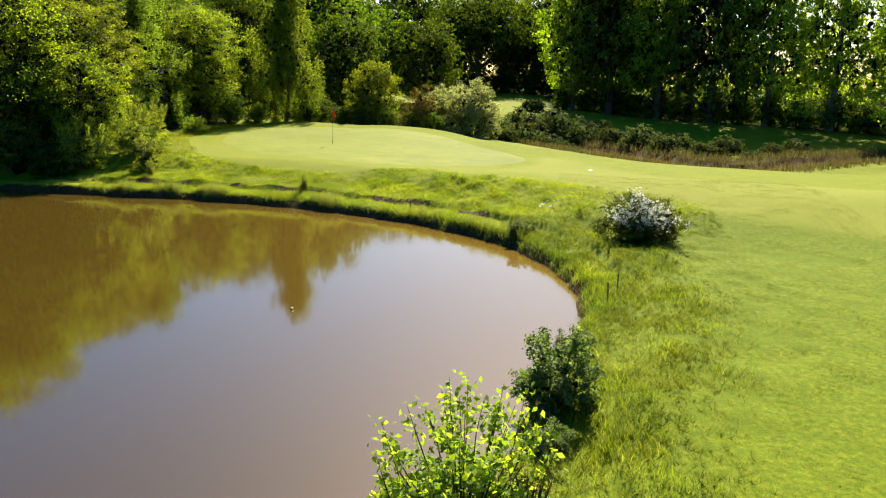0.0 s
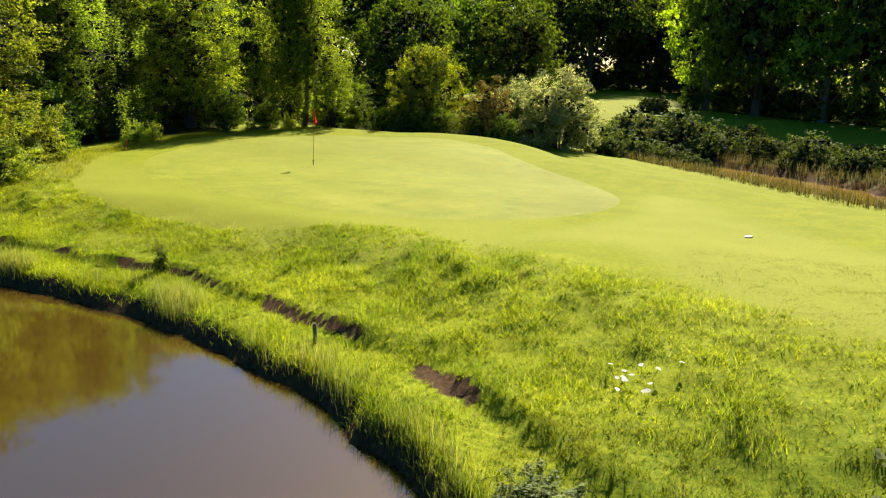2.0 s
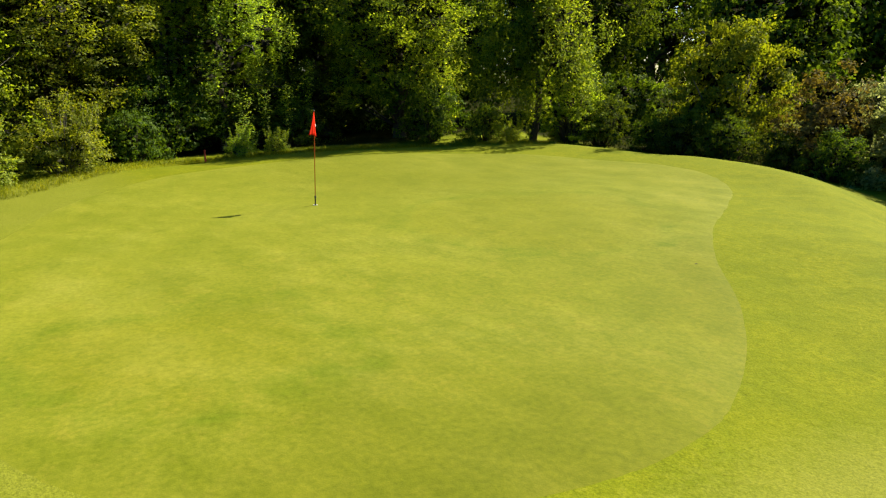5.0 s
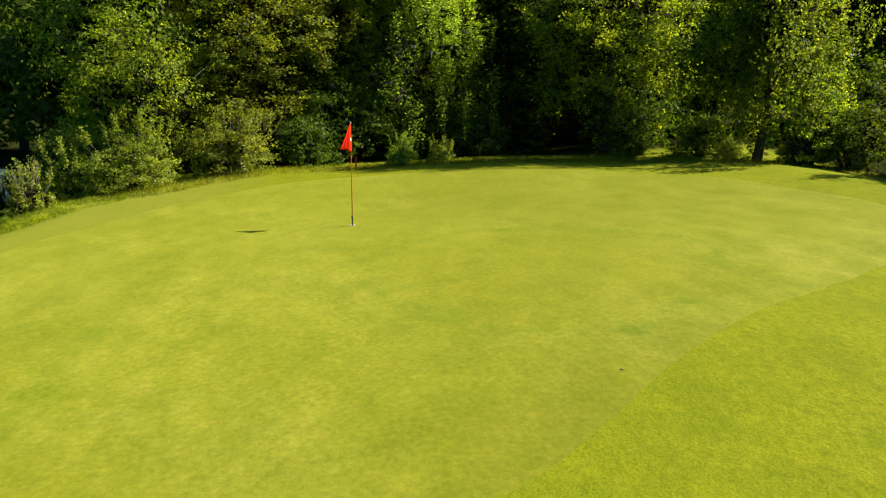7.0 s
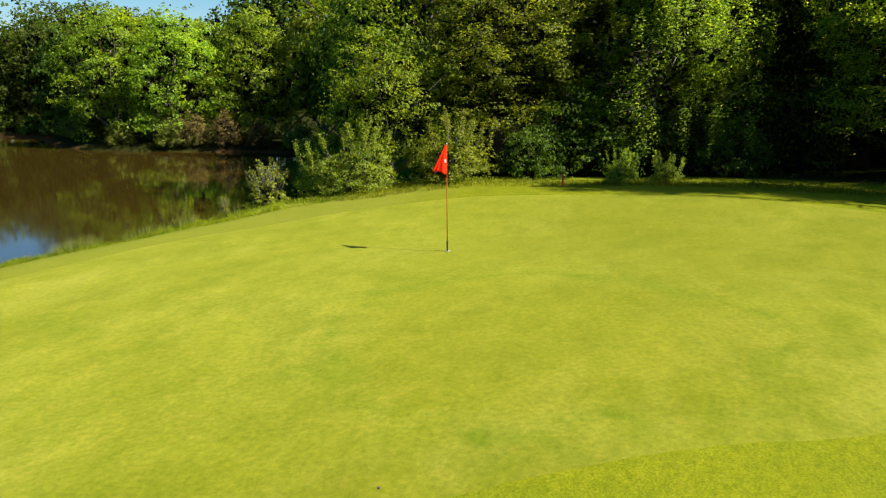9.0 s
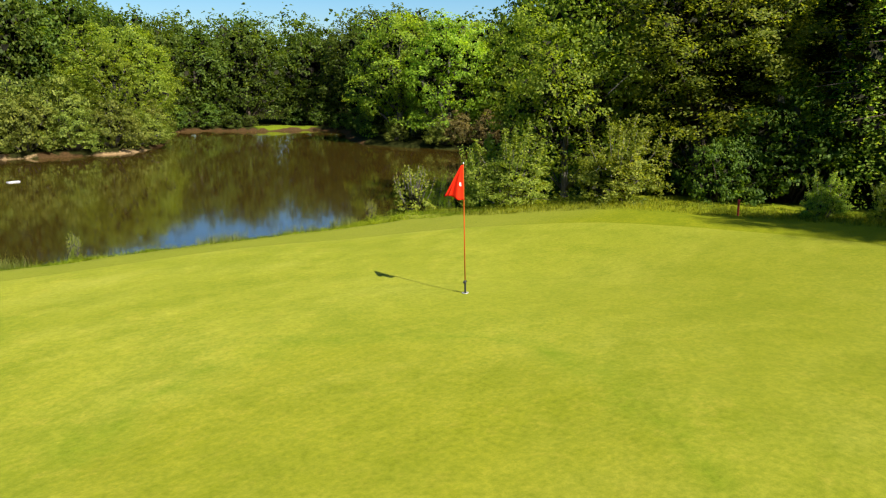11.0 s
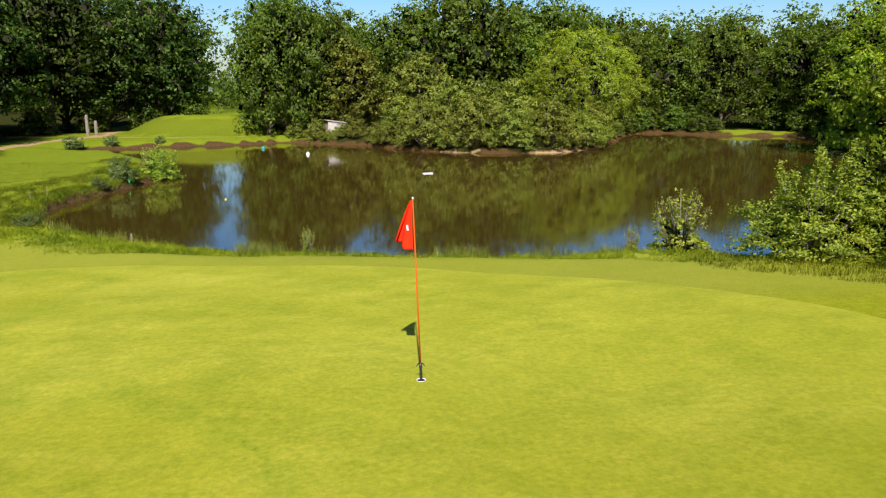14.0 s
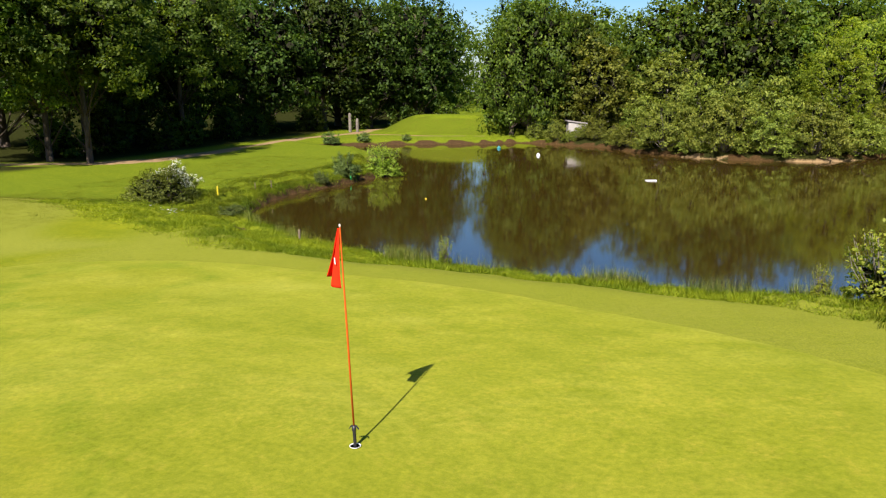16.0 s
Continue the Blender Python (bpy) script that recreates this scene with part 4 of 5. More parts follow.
for x, y, k, s in ((14.5, 58.5, 0, 1), (17.5, 57, 1, 1.1), (20.5, 54.6, 0, 1), (23, 53.0, 1, 1.1), (26, 51, 0, 1.1), (28.6, 49, 1, 1.2), (31.4, 47.4, 0, 1.1), (34, 45.6, 1, 1.2), (37, 43.8, 0, 1), (39.6, 42, 1, 1.2), (42.6, 40.4, 0, 1.1), (45.4, 38.6, 1, 1.1), (48.4, 37, 0, 1), (51, 35, 1, 1.1)):
    stand(DARKS[k], x, y, rnd.uniform(0, 360), s * 0.95, label="dark leafy undergrowth bush under the trees", group="undergrowth beneath the trees")
for x, y, k, s in ((8.6, 26.0, 0, 1.6), (11.0, 27.6, 0, 1.7), (13.6, 28.4, 0, 1.6), (10.2, 31.4, 0, 1.6), (8.8, 21.6, 0, 0.8), (9.2, 20.0, 1, 0.9), (10.8, 21.6, 0, 0.9), (12.6, 23.0, 0, 1.0), (14.2, 21.6, 1, 0.9), (8.0, 24.4, 0, 1.1), (9.6, 24.6, 1, 1.0), (27.4, 20.5, 0, 0.9), (30.2, 17.4, 1, 0.8), (32.8, 20.2, 0, 0.8), (10.2, 27.0, 0, 1.0), (12.4, 26.6, 1, 1.1), (11.8, 30.5, 0, 1.2), (14.6, 29.0, 1, 1.2), (15.6, 25.6, 0, 1.0), (17.6, 27.4, 0, 1.1), (18.6, 23.4, 1, 1.1), (20.4, 20.6, 0, 0.95), (21.0, 24.6, 0, 1.1), (22.4, 18.0, 1, 1.0), (23.8, 20.6, 0, 0.9), (24.6, 14.8, 1, 0.85), (26.2, 17.0, 1, 0.7), (27.6, 13.6, 1, 0.5), (17.4, 31.5, 1, 1.2), (24.5, 26.0, 1, 1.0), (10.5, 49, 1, 1.3)):
    stand(BRAMBLES[k], x, y, rnd.uniform(0, 360), s, label="dark grey-green bramble thicket on the ditch bank", group="brambles along the ditch")

# west shore
for x, y, k, s in ((-39.4, -45.6, 0, 1.08), (-44, -41, 1, 0.95), (-39.6, -39.0, 0, 1.0), (-43.5, -33.5, 0, 1.05), (-44, -27.0, 1, 1.1), (-46, -48, 1, 1.0)):
    stand(LIMES[k], x, y, rnd.uniform(0, 360), s, label="fresh green tree leaning over the pond", group="trees on the west shore")
stand(BIRCHES[2], -43.4, -47.8, 0, 0.95, label="thin birch with a sparse bare top")
for x, y, k, s in ((-42, -21.5, 2, 1.1), (-51, -35, 1, 1.1), (-39, -16, 0, 0.95), (-55, -44, 0, 0.95)):
    stand(OAKS[k], x, y, rnd.uniform(0, 360), s, label="dark green tree on the pond's wooded shore", group="trees on the west shore")
for x, y, k, s in ((-37.0, -43.2, 1, 0.42), (-37.6, -37.6, 1, 0.5), (-39.4, -48.4, 0, 0.5), (-42.5, -53.0, 1, 0.6), (-37.8, -23.4, 1, 0.42), (-39.5, -27, 1, 0.45)):
    stand(SALLOWS[k], x, y, rnd.uniform(0, 360), s, label="brownish sallow bush overhanging the pond", group="sallows on the pond shore")
for x, y, k, s in ((-32, -84, 0, 0.95), (-38.5, -85, 1, 1.0), (-45, -83, 0, 1.0), (-53, -79, 1, 1.0), (-54.5, -70, 0, 1.0), (-53, -62, 1, 1.05), (-50, -55, 0, 0.95)):
    stand(MID_OAKS[k], x, y, rnd.uniform(0, 360), s, label="dark green oak of the wood beyond the pond", group="trees of the south-west wood")
for x, y, k, s in ((-33, -95, 1, 1.0), (-41, -95, 0, 1.05), (-49, -92, 1, 1.0), (-57, -84, 0, 1.05), (-28, -98, 0, 1.2), (-62, -74, 1, 1.05), (-61, -63, 0, 1.0), (-18, -92, 1, 1.0)):
    stand(OAKS[k], x, y, rnd.uniform(0, 360), s, label="dark green oak of the wood beyond the pond", group="trees of the south-west wood")
for x, y, k, s in ((-22.4, -62.2, 1, 0.5), (-24.6, -66.0, 0, 0.5), (-26.4, -69.8, 1, 0.55), (-28.4, -73.6, 0, 0.7), (-30.2, -76.6, 1, 0.8), (-32.4, -78.6, 0, 0.8), (-34.6, -80.2, 1, 0.9), (-37.0, -79.0, 0, 0.8), (-38.8, -76.4, 1, 0.7), (-31, -80.5, 1, 1.0), (-40.4, -75.0, 1, 0.5), (-48.6, -66.5, 1, 0.7), (-46.6, -61.0, 0, 0.7), (-31, -83, 0, 0.8), (-36, -85.5, 1, 0.9), (-41, -83.5, 0, 0.8), (-50.5, -79, 1, 0.8), (-49.5, -72, 0, 0.8), (-50, -64, 1, 0.9), (-47.5, -57.5, 0, 0.9), (-44.5, -53.5, 1, 1.0)):
    stand(DARKS[k], x, y, rnd.uniform(0, 360), s, label="dark leafy undergrowth bush under the trees", group="undergrowth beneath the trees")

for x, y, s in ((-38.0, -36.4, 0.75), (-38.5, -33.4, 0.8), (-38.9, -30.4, 0.62)):
    stand(BROWN, x, y, rnd.uniform(0, 360), s, label="brownish bush at the foot of the shore trees", group="brown bushes on the pond shore")

# south shore
for x, y, k, s, h in ((-4.6, -55.4, 0, 0.72, 0.75), (-8.6, -53.4, 1, 0.85, 0.95), (-11.8, -52.6, 0, 0.66, 0.62), (-14.8, -52.9, 1, 0.8, 0.85), (-17.8, -54.8, 1, 0.75, 0.6), (-1.6, -58.9, 1, 0.5, 0.42), (-6.6, -53.9, 1, 0.5, 0.4), (-20.2, -58.0, 0, 0.6, 0.5), (-8.0, -58.4, 0, 0.95, 1.05), (-12.6, -57.6, 1, 1.05, 1.25), (-3.0, -60.4, 1, 0.8, 0.9), (-20.6, -60.6, 1, 0.8, 0.8), (5.4, -65.4, 1, 0.36, 0.45), (1.6, -64.2, 0, 0.35, 0.36), (-0.6, -62.0, 1, 0.42, 0.4), (4.0, -64.2, 1, 0.24, 0.24), (2.9, -64.9, 1, 0.3, 0.3), (7.4, -66.6, 0, 0.3, 0.3)):
    stand(SALLOWS[k], x, y, rnd.uniform(0, 360), s, h, "olive sallow bush spreading over the water", "sallows on the pond shore")
stand(SALLOW_TREE, 1.9, -68.6, 0, 1.15, label="olive domed sallow tree behind the shore")
stand(SALLOW_TREE, -4.6, -62.6, 120, 0.95, label="olive domed sallow tree behind the shore")
for x, y, k, s in ((-17.2, -57.6, 1, 0.72), (-21.5, -65, 0, 0.95), (-25.5, -71, 1, 0.9), (-29.5, -79, 0, 0.85), (-20, -70, 1, 0.95)):
    stand(LIMES[k], x, y, rnd.uniform(0, 360), s, label="light fresh green tree beside the pond", group="light green trees on the south shore")
for x, y, s in ((8.4, -68.2, 1.0), (10.4, -69.2, 0.9), (5.2, -71, 0.95), (9.0, -75, 1.05)):
    stand(MID_OAKS[1], x, y, rnd.uniform(0, 360), s * 0.86, s * 1.12, "broad green tree leafy to the ground by the tee", group="trees by the tee mound")
for x, y, k, s in ((-5.5, -75, 1, 1.15), (-11, -76, 0, 1.2), (-16, -80, 1, 1.1), (0.5, -84, 0, 0.85), (7, -83, 1, 1.0), (-21, -82, 2, 1.15)):
    stand(MID_OAKS[k % 2], x, y, rnd.uniform(0, 360), s, label="full-crowned green oak behind the pond", group="trees of the south wood")
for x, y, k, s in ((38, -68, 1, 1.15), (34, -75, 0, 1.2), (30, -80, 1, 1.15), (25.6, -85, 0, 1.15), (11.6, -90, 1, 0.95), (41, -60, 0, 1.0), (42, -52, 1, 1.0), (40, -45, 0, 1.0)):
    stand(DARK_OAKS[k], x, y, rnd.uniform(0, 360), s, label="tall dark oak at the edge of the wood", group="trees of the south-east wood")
for x, y, k, s in ((46, -41, 0, 0.95), (44, -74, 0, 1.2), (36, -84, 1, 1.1), (30, -92, 0, 1.2), (28, -99, 1, 1.1), (5, -97, 0, 1.1)):
    stand(OAKS[k], x, y, rnd.uniform(0, 360), s, label="tall dark oak at the edge of the wood", group="trees of the south-east wood")
TALL = broadleaf("oak_tree", 14, 14.5, 5.2, L_OAK, B_OAK, 24000, 0.26, clear=0.26, clumps=60, trunk=0.013)
for x, y, s in ((34.7, -33.4, 1.0), (31.6, -33.4, 0.95), (37.5, -40, 1.0), (36, -50, 1.05), (35.2, -28.6, 1.0)):
    stand(TALL, x, y, rnd.uniform(0, 360), s, label="oak with a bare straight trunk beside the track", group="trees of the south-east wood")
for x, y, k, s in ((33.5, -44, 0, 0.6), (34.5, -48, 1, 0.8), (36, -57, 0, 0.8), (37, -63, 1, 0.9), (36.4, -41, 0, 1.0), (38.4, -46, 0, 1.1), (39, -54, 1, 1.2), (38, -67, 0, 1.0), (34.5, -72.5, 1, 0.9), (30.5, -77, 0, 0.9), (25.5, -80, 1, 0.9), (20.5, -81.5, 0, 0.8), (36.5, -36, 1, 0.9)):
    stand(DARKS[k], x, y, rnd.uniform(0, 360), s, label="dark leafy undergrowth bush under the trees", group="undergrowth beneath the trees")

# the pond's east bank and north margin
HAW = shrub("hawthorn_bush", 91, 1.45, 1.45, L_HAW, B_OAK, 15000, 0.06, 54, 0.0, 1500)
stand(HAW, 16.15, -19.5, 0, 1.14, 1.1, label="dark bush covered in clusters of white blossom", sy=1.14)
EAST = shrub("bank_bush", 92, 1.25, 0.95, L_GORSE, B_GREY, 9000, 0.07, 34, 0.5)
stand(EAST, 13.35, -33.6, 90, 0.4, 0.3, "low grey-green shrub on the bank", "shrubs on the bank")
stand(EAST, 13.45, -32.0, 40, 0.85, 0.82, "grey-green bushy shrub hanging over the water", "shrubs on the bank")
stand(EAST, 13.8, -29.6, 140, 0.5, 0.4, "low grey-green shrub on the bank", "shrubs on the bank")
for x, y, s in ((25.2, -57.0, 1.0), (23.0, -59.6, 0.8), (19.4, -61.8, 0.6)):
    stand(EAST, x, y, rnd.uniform(0, 360), s, s * 0.7, "low leafy shrub on the far bank", "shrubs on the bank")
stand(EAST, 12.3, -18.2, 300, 0.6, 0.28, "low leafy plant clump on the bank edge", "shrubs on the bank")
TWIGS = shrub("dry_bush", 95, 0.8, 0.5, L_BROWN, B_OAK, 900, 0.06, 16, 1.2, 0, False)
stand(TWIGS, 13.15, -35.7, label="small twiggy brown bush on the bank")
FRONT = shrub("poplar_sapling", 93, 1.75, 1.1, L_SHRUB, B_OAK, 6200, 0.085, 40, 1.3, 0, False)
stand(FRONT, 12.4, -35.4, 0, 1.1, 0.95, label="young leafy sapling with yellow-green leaves at the water")
SAP = shrub("alder_sapling", 94, 1.35, 0.75, L_SHRUB, B_GREY, 3200, 0.08, 24, 1.4)
stand(SAP, -7.0, -8.75, 0, 1.0, label="young leafy sapling with round leaves on the bank")
stand(SAP, 2.2, -11.6, 90, 0.3, 0.55, "small leafy sapling on the bank", "small saplings on the margin")
stand(SAP, -6.2, -9.9, 190, 0.3, 0.5, "small leafy sapling on the bank", "small saplings on the margin")

# ---- closing woods far round the course ----


def far_woods():
    rng = np.random.default_rng(77)
    k = 4000
    a = rng.uniform(0, 6.283, k)
    r = rng.uniform(112, 150, k)
    c = np.stack([np.cos(a) * r, -12 + np.sin(a) * r, np.where(np.arange(k) < 1900, rng.uniform(0.5, 17.0, k), rng.uniform(0.2, 6.0, k))], 1)
    rad = rng.uniform(2.2, 3.8, k)
    pos, nrm = clump_leaves(rng, c, rad, 165000, 0.85)
    v, f = leaf_quads(rng, pos, nrm, 0.78, 0.54)
    nrm = nrm / np.linalg.norm(nrm, axis=1, keepdims=True) + unit(rng, len(nrm)) * 0.2
    tagged(new("far_woods", mesh_of("far_woods", v, f, L_OAK, normals=np.repeat(nrm, 4, axis=0))), "dense green woods far behind the course", "woods", kind="stuff")


far_woods()

# ---- grass ----


def blades(name, seed, xy, tall, wide, mat, label, per=5, spread=0.06, lean=0.5):
    """Clumps of bent tapering grass blades, one mesh."""
    rng = np.random.default_rng(seed)
    n = len(xy) * per
    p = np.repeat(xy, per, axis=0) + rng.normal(size=(n, 2)) * spread
    z = land(p[:, 0], p[:, 1])[0]
    base = np.stack([p[:, 0], p[:, 1], z - 0.02], 1)
    h = tall * rng.uniform(0.5, 1.25, n) * np.repeat(rng.uniform(0.7, 1.25, len(xy)), per)
    a = rng.uniform(0, 6.283, n)
    side = np.stack([-np.sin(a), np.cos(a), 0 * a], 1) * wide * 0.5
    b = rng.uniform(0, 6.283, n)
    out = np.stack([np.cos(b), np.sin(b), 0 * b], 1) * (h * lean * rng.uniform(0.2, 1.0, n))[:, None]
    up = np.stack([0 * h, 0 * h, h], 1)
    v = np.empty((n, 5, 3))
    v[:, 0], v[:, 1] = base - side, base + side
    v[:, 2], v[:, 3] = base + side * 0.8 + up * 0.55 + out * 0.3, base - side * 0.8 + up * 0.55 + out * 0.3
    v[:, 4] = base + up * 0.95 + out
    k = np.arange(n)[:, None] * 5
    f3 = np.vstack([k + np.array([0, 1, 2]), k + np.array([0, 2, 3]), k + np.array([3, 2, 4])])
    lean = np.repeat(unit(rng, n) * 0.6 + np.array([0, 0, 1.0]), 5, axis=0)
    tagged(new(name, mesh_of(name, v.reshape(-1, 3), f3, mat, normals=lean)), label, "grass", kind="stuff")


def scatter(seed, n, x0, x1, y0, y1, wanted):
    rng = np.random.default_rng(seed)
    p = np.stack([rng.uniform(x0, x1, n), rng.uniform(y0, y1, n)], 1)
    z, d, e, dg = land(p[:, 0], p[:, 1])
    return p[wanted(p[:, 0], p[:, 1], d, e, dg, rng.random(n))]


def bank_wanted(x, y, d, e, dg, u):
    patch = 0.5 + 0.5 * lumps(x, y, 0.8)
    bare = (d > 1.42) & (d < 1.62) & (y > -18) & (lumps(x, y, 1.3) > 0.1)
    return (d > 0.25) & (dg > 2.2 - 1.1 * step(2, 6, x)) & ~bare & (u < (0.25 + 0.75 * patch) * rough_edge(x, y, d))


def sward(name, seed, xy, tall, wide, mat, label, per=6, spread=0.035):
    """Dense short grass: one bent-over sliver a blade, in one mesh."""
    rng = np.random.default_rng(seed)
    n = len(xy) * per
    p = np.repeat(xy, per, axis=0) + rng.normal(size=(n, 2)) * spread
    z = land(p[:, 0], p[:, 1])[0]
    base = np.stack([p[:, 0], p[:, 1], z - 0.01], 1)
    h = tall * rng.uniform(0.5, 1.3, n) * (1 + 0.55 * lumps(p[:, 0], p[:, 1], 0.55))
    a, b = rng.uniform(0, 6.283, n), rng.uniform(0, 6.283, n)
    side = np.stack([-np.sin(a), np.cos(a), 0 * a], 1) * wide * 0.5
    tip = base + np.stack([np.cos(b) * h * 0.8, np.sin(b) * h * 0.8, h * rng.uniform(0.5, 1.0, n)], 1)
    v = np.stack([base - side, base + side, tip], 1).reshape(-1, 3)
    lean = np.repeat(unit(rng, n) * 0.5 + np.array([0, 0, 1.0]), 3, axis=0)
    tagged(new(name, mesh_of(name, v, np.arange(n * 3).reshape(-1, 3), mat, normals=lean)), label, "grass", kind="stuff")


bank_points = scatter(1, 330000, -9, 19, -42, -6, bank_wanted)
eastern = (bank_points[:, 0] > 11.5) & (bank_points[:, 1] < -16.5)
sward("bank_grass", 1, bank_points[~eastern], 0.10, 0.011, L_GRASS, "rough tufted green grass on the pond bank", 8)
sward("east_bank_grass", 8, bank_points[eastern], 0.11, 0.011, L_LUSH, "lush green grass on the pond's steep bank", 8)
sward("mown_grass", 9, scatter(9, 46000, 13.5, 24, -41, -9, lambda x, y, d, e, dg, u: (d > 2.0) & (dg > 2.5) & (u < 0.9)), 0.034, 0.010, L_MOWN, "short mown grass beside the pond bank", 5, 0.05)
blades("edge_grass", 2, scatter(2, 36000, -9, 18, -44, -9, lambda x, y, d, e, dg, u: (d > 0.12) & (d < 0.75)), 0.19, 0.010, L_GRASS, "long green grass hanging over the bank edge", 5, 0.06, 0.9)
blades("overhanging_grass", 7, scatter(7, 20000, 9, 16, -45, -15, lambda x, y, d, e, dg, u: (d > 0.05) & (d < 0.5)), 0.19, 0.009, L_LUSH, "long grass hanging over the eroded bank", 5, 0.06, 1.3)
blades("seed_grass", 3, scatter(3, 90000, -10, 14, -19, -8, lambda x, y, d, e, dg, u: (d > 0.15) & (d < 0.75) & (u < (0.45 + 0.55 * step(9, 6, x)) * step(-0.2, 0.5, lumps(x, y, 0.8)))), 0.40, 0.005, L_STRAW, "tall wispy seeding grass along the water's edge", 6, 0.05, 0.35)
blades("tuft_grass", 6, scatter(6, 60000, -9, 18, -42, -8, lambda x, y, d, e, dg, u: bank_wanted(x, y, d, e, dg, u) & (lumps(x, y, 1.1) > 0.12)), 0.17, 0.007, L_GRASS, "bright tufts of longer grass on the bank", 9, 0.07, 0.9)
blades("ditch_grass", 4, scatter(4, 20000, 7, 44, 4, 30, lambda x, y, d, e, dg, u: (e > 0.1) & (e < 2.2)), 0.5, 0.02, L_RUSH, "tall rushes and dry grass along the ditch", 4, 0.1, 0.4)
blades("wood_edge_grass", 5, scatter(5, 14000, -11, -6, -9, 16, lambda x, y, d, e, dg, u: (dg > 1.8) & (dg < 4.2) & (d > 0.5)), 0.14, 0.008, L_GRASS, "longer grass at the foot of the shrubs", 4, 0.06, 0.6)

# ---- flagstick and markers ----
P_ORANGE = make_plain("orange_red_fibreglass", (0.50, 0.075, 0.008), 0.35, 0, 0.06)
P_RED = make_plain("red_flag_cloth", (0.62, 0.022, 0.004), 0.95, 0, 0.1, 6.0)
P_RED.node_tree.nodes["Principled BSDF"].inputs["Specular IOR Level"].default_value = 0.08
P_BLACK = make_plain("black_rubber", (0.015, 0.015, 0.017), 0.5)
P_WHITE = make_plain("white_plastic", (0.55, 0.55, 0.53), 0.4, 0, 0.05)
P_YELLOW = make_plain("yellow_paint", (0.5, 0.4, 0.012), 0.5)
P_TEAL = make_plain("turquoise_plastic", (0.015, 0.16, 0.17), 0.4)
P_GREEN = make_plain("green_plastic", (0.02, 0.28, 0.06), 0.5)
P_WOOD = make_plain("weathered_wood", (0.13, 0.10, 0.06), 0.85, 0, 0.4, 20.0)
P_WALL = make_plain("white_plaster", (0.27, 0.25, 0.215), 0.8, 0, 0.2, 3.0)
P_ROOF = make_plain("grey_roof_sheet", (0.20, 0.18, 0.16), 0.7, 0, 0.2, 5.0)
P_STAKE_RED = make_plain("red_paint", (0.45, 0.03, 0.015), 0.6)


def lathe(profile, sides=20):
    """A closed turned form from (radius, height) pairs."""
    bm = bmesh.new()
    rings = [[bm.verts.new((r * math.cos(2 * math.pi * k / sides), r * math.sin(2 * math.pi * k / sides), z)) for k in range(sides)] for r, z in profile]
    for a, b in zip(rings[:-1], rings[1:]):
        for k in range(sides):
            bm.faces.new((a[k], a[(k + 1) % sides], b[(k + 1) % sides], b[k]))
    bm.faces.new(list(reversed(rings[0])))
    bm.faces.new(rings[-1])
    return bm


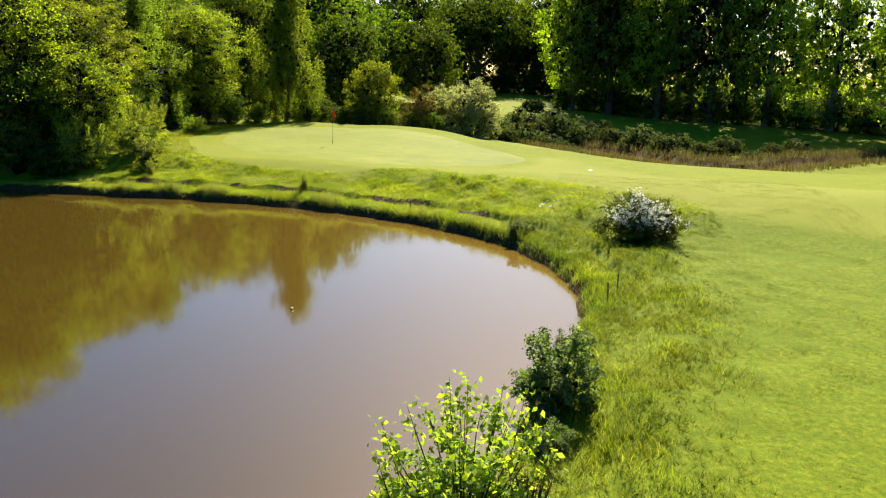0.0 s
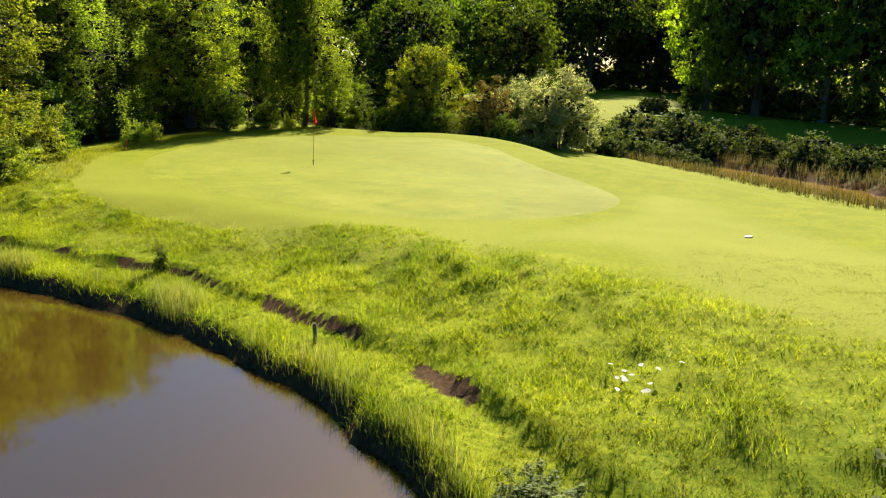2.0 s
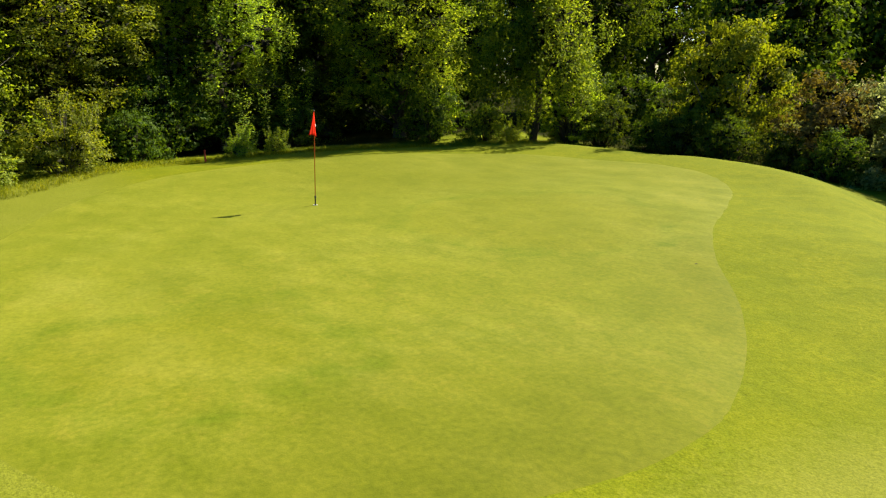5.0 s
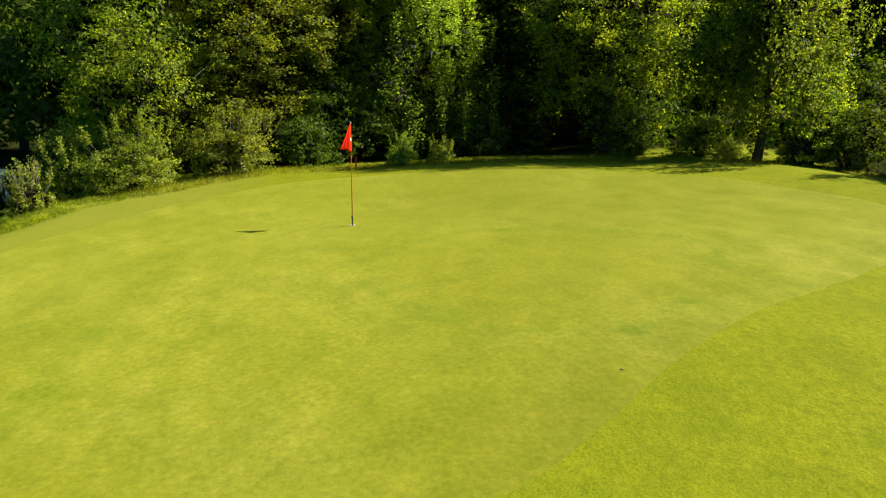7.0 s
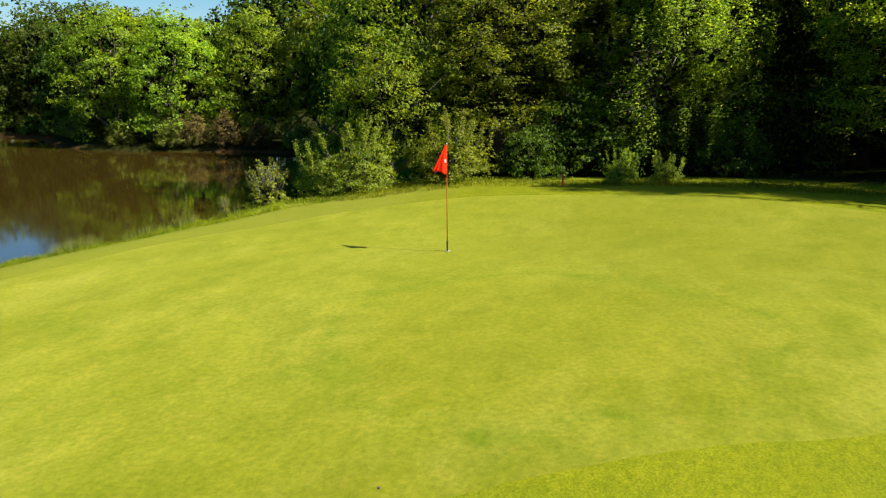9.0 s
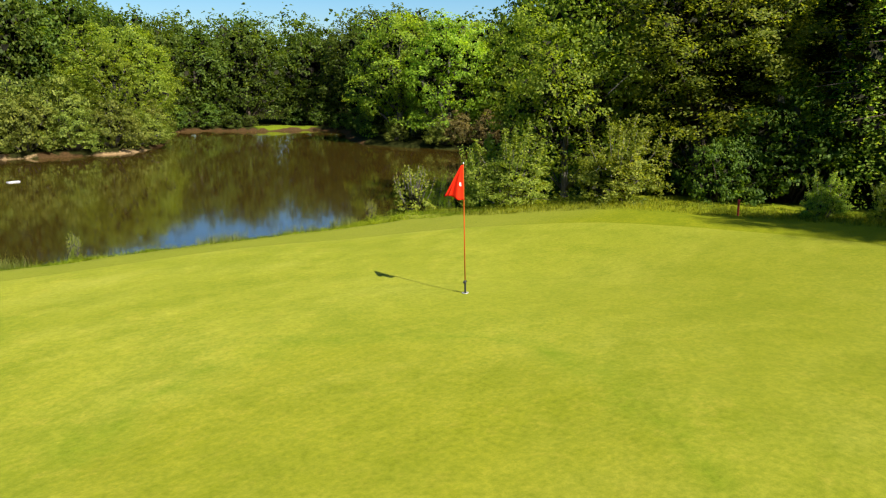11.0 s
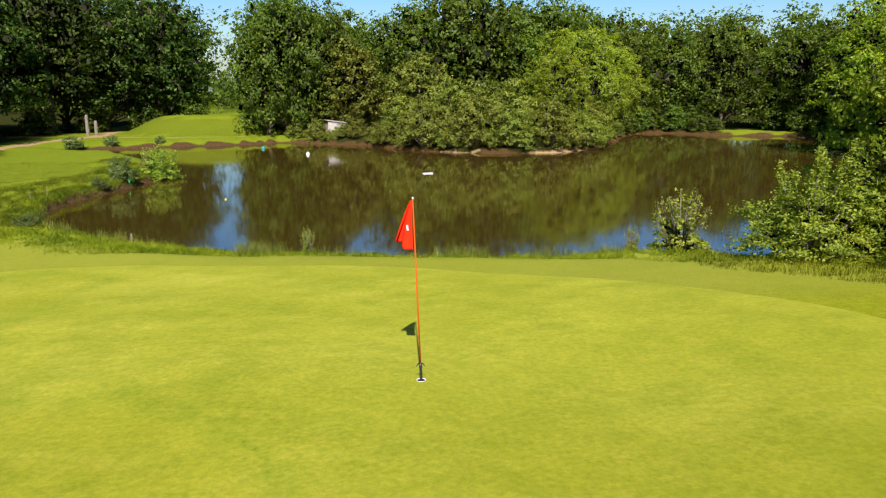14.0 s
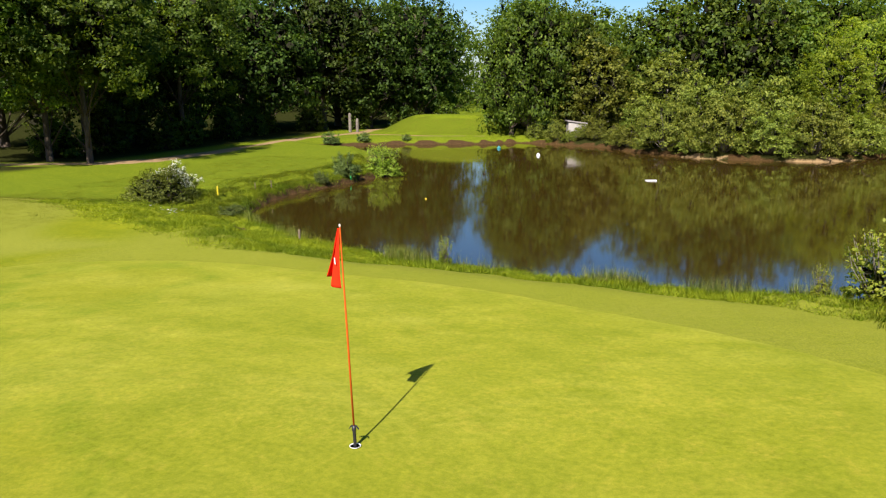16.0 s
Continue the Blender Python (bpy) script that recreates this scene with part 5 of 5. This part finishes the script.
def flagstick():
    root = new("flagstick")
    top = 2.13
    part_bm("pole", lathe([(0.0095, 0.20), (0.0095, 1.2), (0.0075, 1.6), (0.0065, top - 0.02), (0.004, top)]), P_ORANGE, root, "thin orange-red pole", True)
    part_bm("ferrule", lathe([(0.014, -0.09), (0.016, 0.0), (0.016, 0.15), (0.021, 0.165), (0.021, 0.185), (0.012, 0.215)]), P_BLACK, root, "black ferrule at the foot", True)
    bm = bmesh.new()
    for s in (-1, 1):
        a = [bm.verts.new(v) for v in ((0.01 * s, -0.006, 0.215), (0.03 * s, -0.006, 0.212), (0.052 * s, -0.005, 0.178), (0.046 * s, -0.005, 0.176), (0.026 * s, -0.006, 0.199), (0.01 * s, -0.006, 0.200))]
        b = [bm.verts.new(v.co + Vector((0, 0.012, 0))) for v in a]
        for k in range(6):
            bm.faces.new((a[k], a[(k + 1) % 6], b[(k + 1) % 6], b[k]))
        bm.faces.new(a)
        bm.faces.new(list(reversed(b)))
    bmesh.ops.recalc_face_normals(bm, faces=bm.faces)
    part_bm("lifter", bm, P_BLACK, root, "black ball-lifter arms")
    part_bm("finial", lathe([(0.004, top - 0.005), (0.009, top), (0.009, top + 0.015), (0.003, top + 0.022)]), P_WHITE, root, "small white pole cap", True)
    # limp cloth: hangs from the pole's top in folds that open downwards
    nu, nv = 26, 22
    rows = []
    for j in range(nv + 1):
        s = j / nv
        z = top - 0.02 - 0.50 * s
        w = 0.03 + 0.36 * s ** 0.95
        row = []
        for i in range(nu + 1):
            u = i / nu
            out = w * (u if u < 0.78 else 0.78 - (u - 0.78) * 0.9)
            swing = 0.055 * s * math.sin(u * 6.0 + 0.3) + 0.018 * math.sin(u * 17 + s * 3) * s + (0.03 * s if u > 0.78 else 0)
            drop = -0.05 * s * (1 - u) + 0.03 * s * u - 0.015 * s * math.sin(u * 9)
            row.append(Vector((0.010 + out * 0.76 + swing * 0.65, -out * 0.65 + swing * 0.76, z + drop)))
        rows.append(row)
    bm = bmesh.new()
    vs = [[bm.verts.new(p) for p in row] for row in rows]
    for j in range(nv):
        for i in range(nu):
            bm.faces.new((vs[j][i], vs[j][i + 1], vs[j + 1][i + 1], vs[j + 1][i]))
    flag = part_bm("flag", bm, P_RED, root, "limp red cloth flag", True)
    sol = flag.modifiers.new("cloth", "SOLIDIFY")
    sol.thickness = 0.003
    bm = bmesh.new()
    c = rows[12][5]
    q = [bm.verts.new(c + Vector((0.016 + dx, 0.012 - dx, dz))) for dx, dz in ((-0.012, -0.03), (0.010, -0.03), (0.014, 0.03), (-0.008, 0.03))]
    b = [bm.verts.new(v.co + Vector((0, -0.002, 0))) for v in q]
    bm.faces.new(q)
    bm.faces.new(list(reversed(b)))
    for k in range(4):
        bm.faces.new((q[k], b[k], b[(k + 1) % 4], q[(k + 1) % 4]))
    part_bm("emblem", bm, P_WHITE, flag, "small pale emblem patch")
    root.matrix_basis = pose(0, 0, height(0, 0) + 0.02, -0.3, 2.2, 0)
    tagged(root, "orange golf flagstick with a limp red flag in the hole", "flagstick")
    cup = new("hole_cup")
    z = height(0, 0) + 0.024
    part_bm("rim", lathe([(0.054, z - 0.004), (0.056, z + 0.003), (0.050, z + 0.003), (0.048, z - 0.004)], 28), P_WHITE, cup, "white ring of the hole", True)
    tagged(cup, "white lined golf hole in the green", "golf hole")


flagstick()


def stake(name, x, y, tall, r, mat, label, category="stake", tilt=0.0, lift=0.0):
    root = new(name)
    part_bm("post", lathe([(r * 0.8, -0.15), (r, 0.0), (r, tall - r), (r * 0.55, tall)], 10), mat, root)
    root.matrix_basis = pose(x, y, height(x, y) + lift, tilt, tilt * 0.6, 0)
    return tagged(root, label, category)


stake("hazard_stake", -9.2, 0.58, 0.42, 0.028, P_STAKE_RED, "red hazard stake at the edge of the grass")
stake("yellow_stake", 15.0, -21.6, 0.4, 0.035, P_YELLOW, "yellow hazard stake on the pond bank")
stake("wooden_stake", 7.67, -14.45, 0.36, 0.035, P_WOOD, "weathered wooden stake on the pond bank", tilt=2)
stake("wooden_stake", 14.7, -25.8, 0.42, 0.018, P_WOOD, "weathered wooden stake on the pond bank", tilt=-3)
stake("wooden_stake", 15.0, -24.8, 0.38, 0.018, P_WOOD, "weathered wooden stake on the pond bank", tilt=3)
stake("green_marker", 13.1, -32.0, 0.62, 0.05, P_GREEN, "green plastic marker on the bank", "marker")
stake("tree_stump", 28.9, -70.8, 2.1, 0.17, B_GREY, "tall pale dead trunk by the track", "stump", 1)
stake("tree_stump", 28.2, -71.2, 1.5, 0.17, B_GREY, "tall pale dead trunk by the track", "stump", -2)
stake("ditch_stake", 18.6, 10.4, 0.5, 0.035, P_WOOD, "dark wooden stake at the ditch edge")


def buoy(x, y, r, mat, label):
    root = new("buoy")
    bm = bmesh.new()
    bmesh.ops.create_icosphere(bm, subdivisions=3, radius=r)
    part_bm("float", bm, mat, root, "", True)
    part_bm("eye", lathe([(r * 0.2, r * 0.9), (r * 0.22, r * 1.1), (r * 0.12, r * 1.22)], 10), mat, root, "", True)
    root.matrix_basis = pose(x, y, WATER + r * 0.25)
    tagged(root, label, "buoy")


buoy(5.25, -51.9, 0.15, P_WHITE, "white plastic buoy floating on the pond")
buoy(9.65, -58.4, 0.17, P_TEAL, "turquoise plastic buoy floating on the pond")
buoy(7.2, -26.9, 0.045, P_YELLOW, "small yellow ball floating on the pond")


def raft():
    root = new("floating_board")
    bm = bmesh.new()
    bmesh.ops.create_cube(bm, size=1.0)
    for v in bm.verts:
        v.co = Vector((v.co.x * 0.62, v.co.y * 0.3, v.co.z * 0.06))
    bmesh.ops.bevel(bm, geom=bm.edges[:], offset=0.015, segments=2, affect="EDGES")
    part_bm("board", bm, P_WHITE, root)
    root.matrix_basis = pose(-3.2, -37.0, WATER + 0.02, 2, 1, 12)
    tagged(root, "pale board floating flat on the pond", "debris")


raft()


def shed():
    root = new("shed")
    bm = bmesh.new()
    bmesh.ops.create_cube(bm, size=1.0)
    for v in bm.verts:
        v.co = Vector((v.co.x * 1.7, v.co.y * 1.5, v.co.z * 1.5 + 0.75))
    part_bm("wall", bm, P_WALL, root)
    bm = bmesh.new()
    bmesh.ops.create_cube(bm, size=1.0)
    for v in bm.verts:
        v.co = Vector((v.co.x * 1.95, v.co.y * 1.75, v.co.z * 0.1 + 1.55 + v.co.x * 0.25))
    part_bm("roof", bm, P_ROOF, root)
    root.matrix_basis = pose(3.6, -66.6, height(3.6, -66.6) - 0.1, 0, 0, 14)
    tagged(root, "small white shed half hidden behind shore trees", "shed")


shed()


def daisies(x, y, n, seed, label):
    rng = np.random.default_rng(seed)
    a = np.arange(9) * 2 * math.pi / 9
    ring = np.stack([np.cos(a), np.sin(a), 0 * a], 1) * 0.024
    v, f = leaf_quads(rng, ring, np.tile(np.array([[0, 0, 1.0]]), (9, 1)) + unit(rng, 9) * 0.15, 0.045, 0.03)
    head = mesh_of("flower_head", v, f, L_BLOSSOM)
    tb = Tubes()
    tb.add([(0, 0, -0.34), (0.01, 0, -0.15), (0, 0, 0)], [0.004, 0.004, 0.003], 4)
    stalk = tb.mesh("stalk", L_GRASS)
    for k in range(n):
        px, py = x + rng.normal() * 0.22, y + rng.normal() * 0.18
        root = new("daisy")
        part("flower_head", head, root, "white petals")
        part("stalk", stalk, root)
        root.matrix_basis = pose(px, py, height(px, py) + rng.uniform(0.10, 0.2), rng.uniform(-20, 20), rng.uniform(-20, 20), rng.uniform(0, 360))
        tagged(root, label, "flower", "daisies in the rough")


daisies(13.1, -15.6, 14, 3, "white ox-eye daisies in the rough grass")


def divot(x, y, s, mat, label, name):
    bm = bmesh.new()
    bmesh.ops.create_icosphere(bm, subdivisions=2, radius=s)
    for v in bm.verts:
        v.co = Vector((v.co.x * (1 + 0.3 * math.sin(v.co.y * 40)), v.co.y * 0.6, v.co.z * 0.22))
    me = bpy.data.meshes.new(name)
    bm.to_mesh(me)
    bm.free()
    me.materials.append(mat)
    ob = new(name, me)
    ob.matrix_basis = pose(x, y, height(x, y) + 0.02, 0, 0, 30)
    tagged(ob, label, "turf mark")


divot(8.43, 2.38, 0.022, B_OAK, "dark pitch mark in the green", "pitch_mark")
divot(15.1, -7.0, 0.11, P_WHITE, "flat white marker lying on the fairway", "fairway_marker")
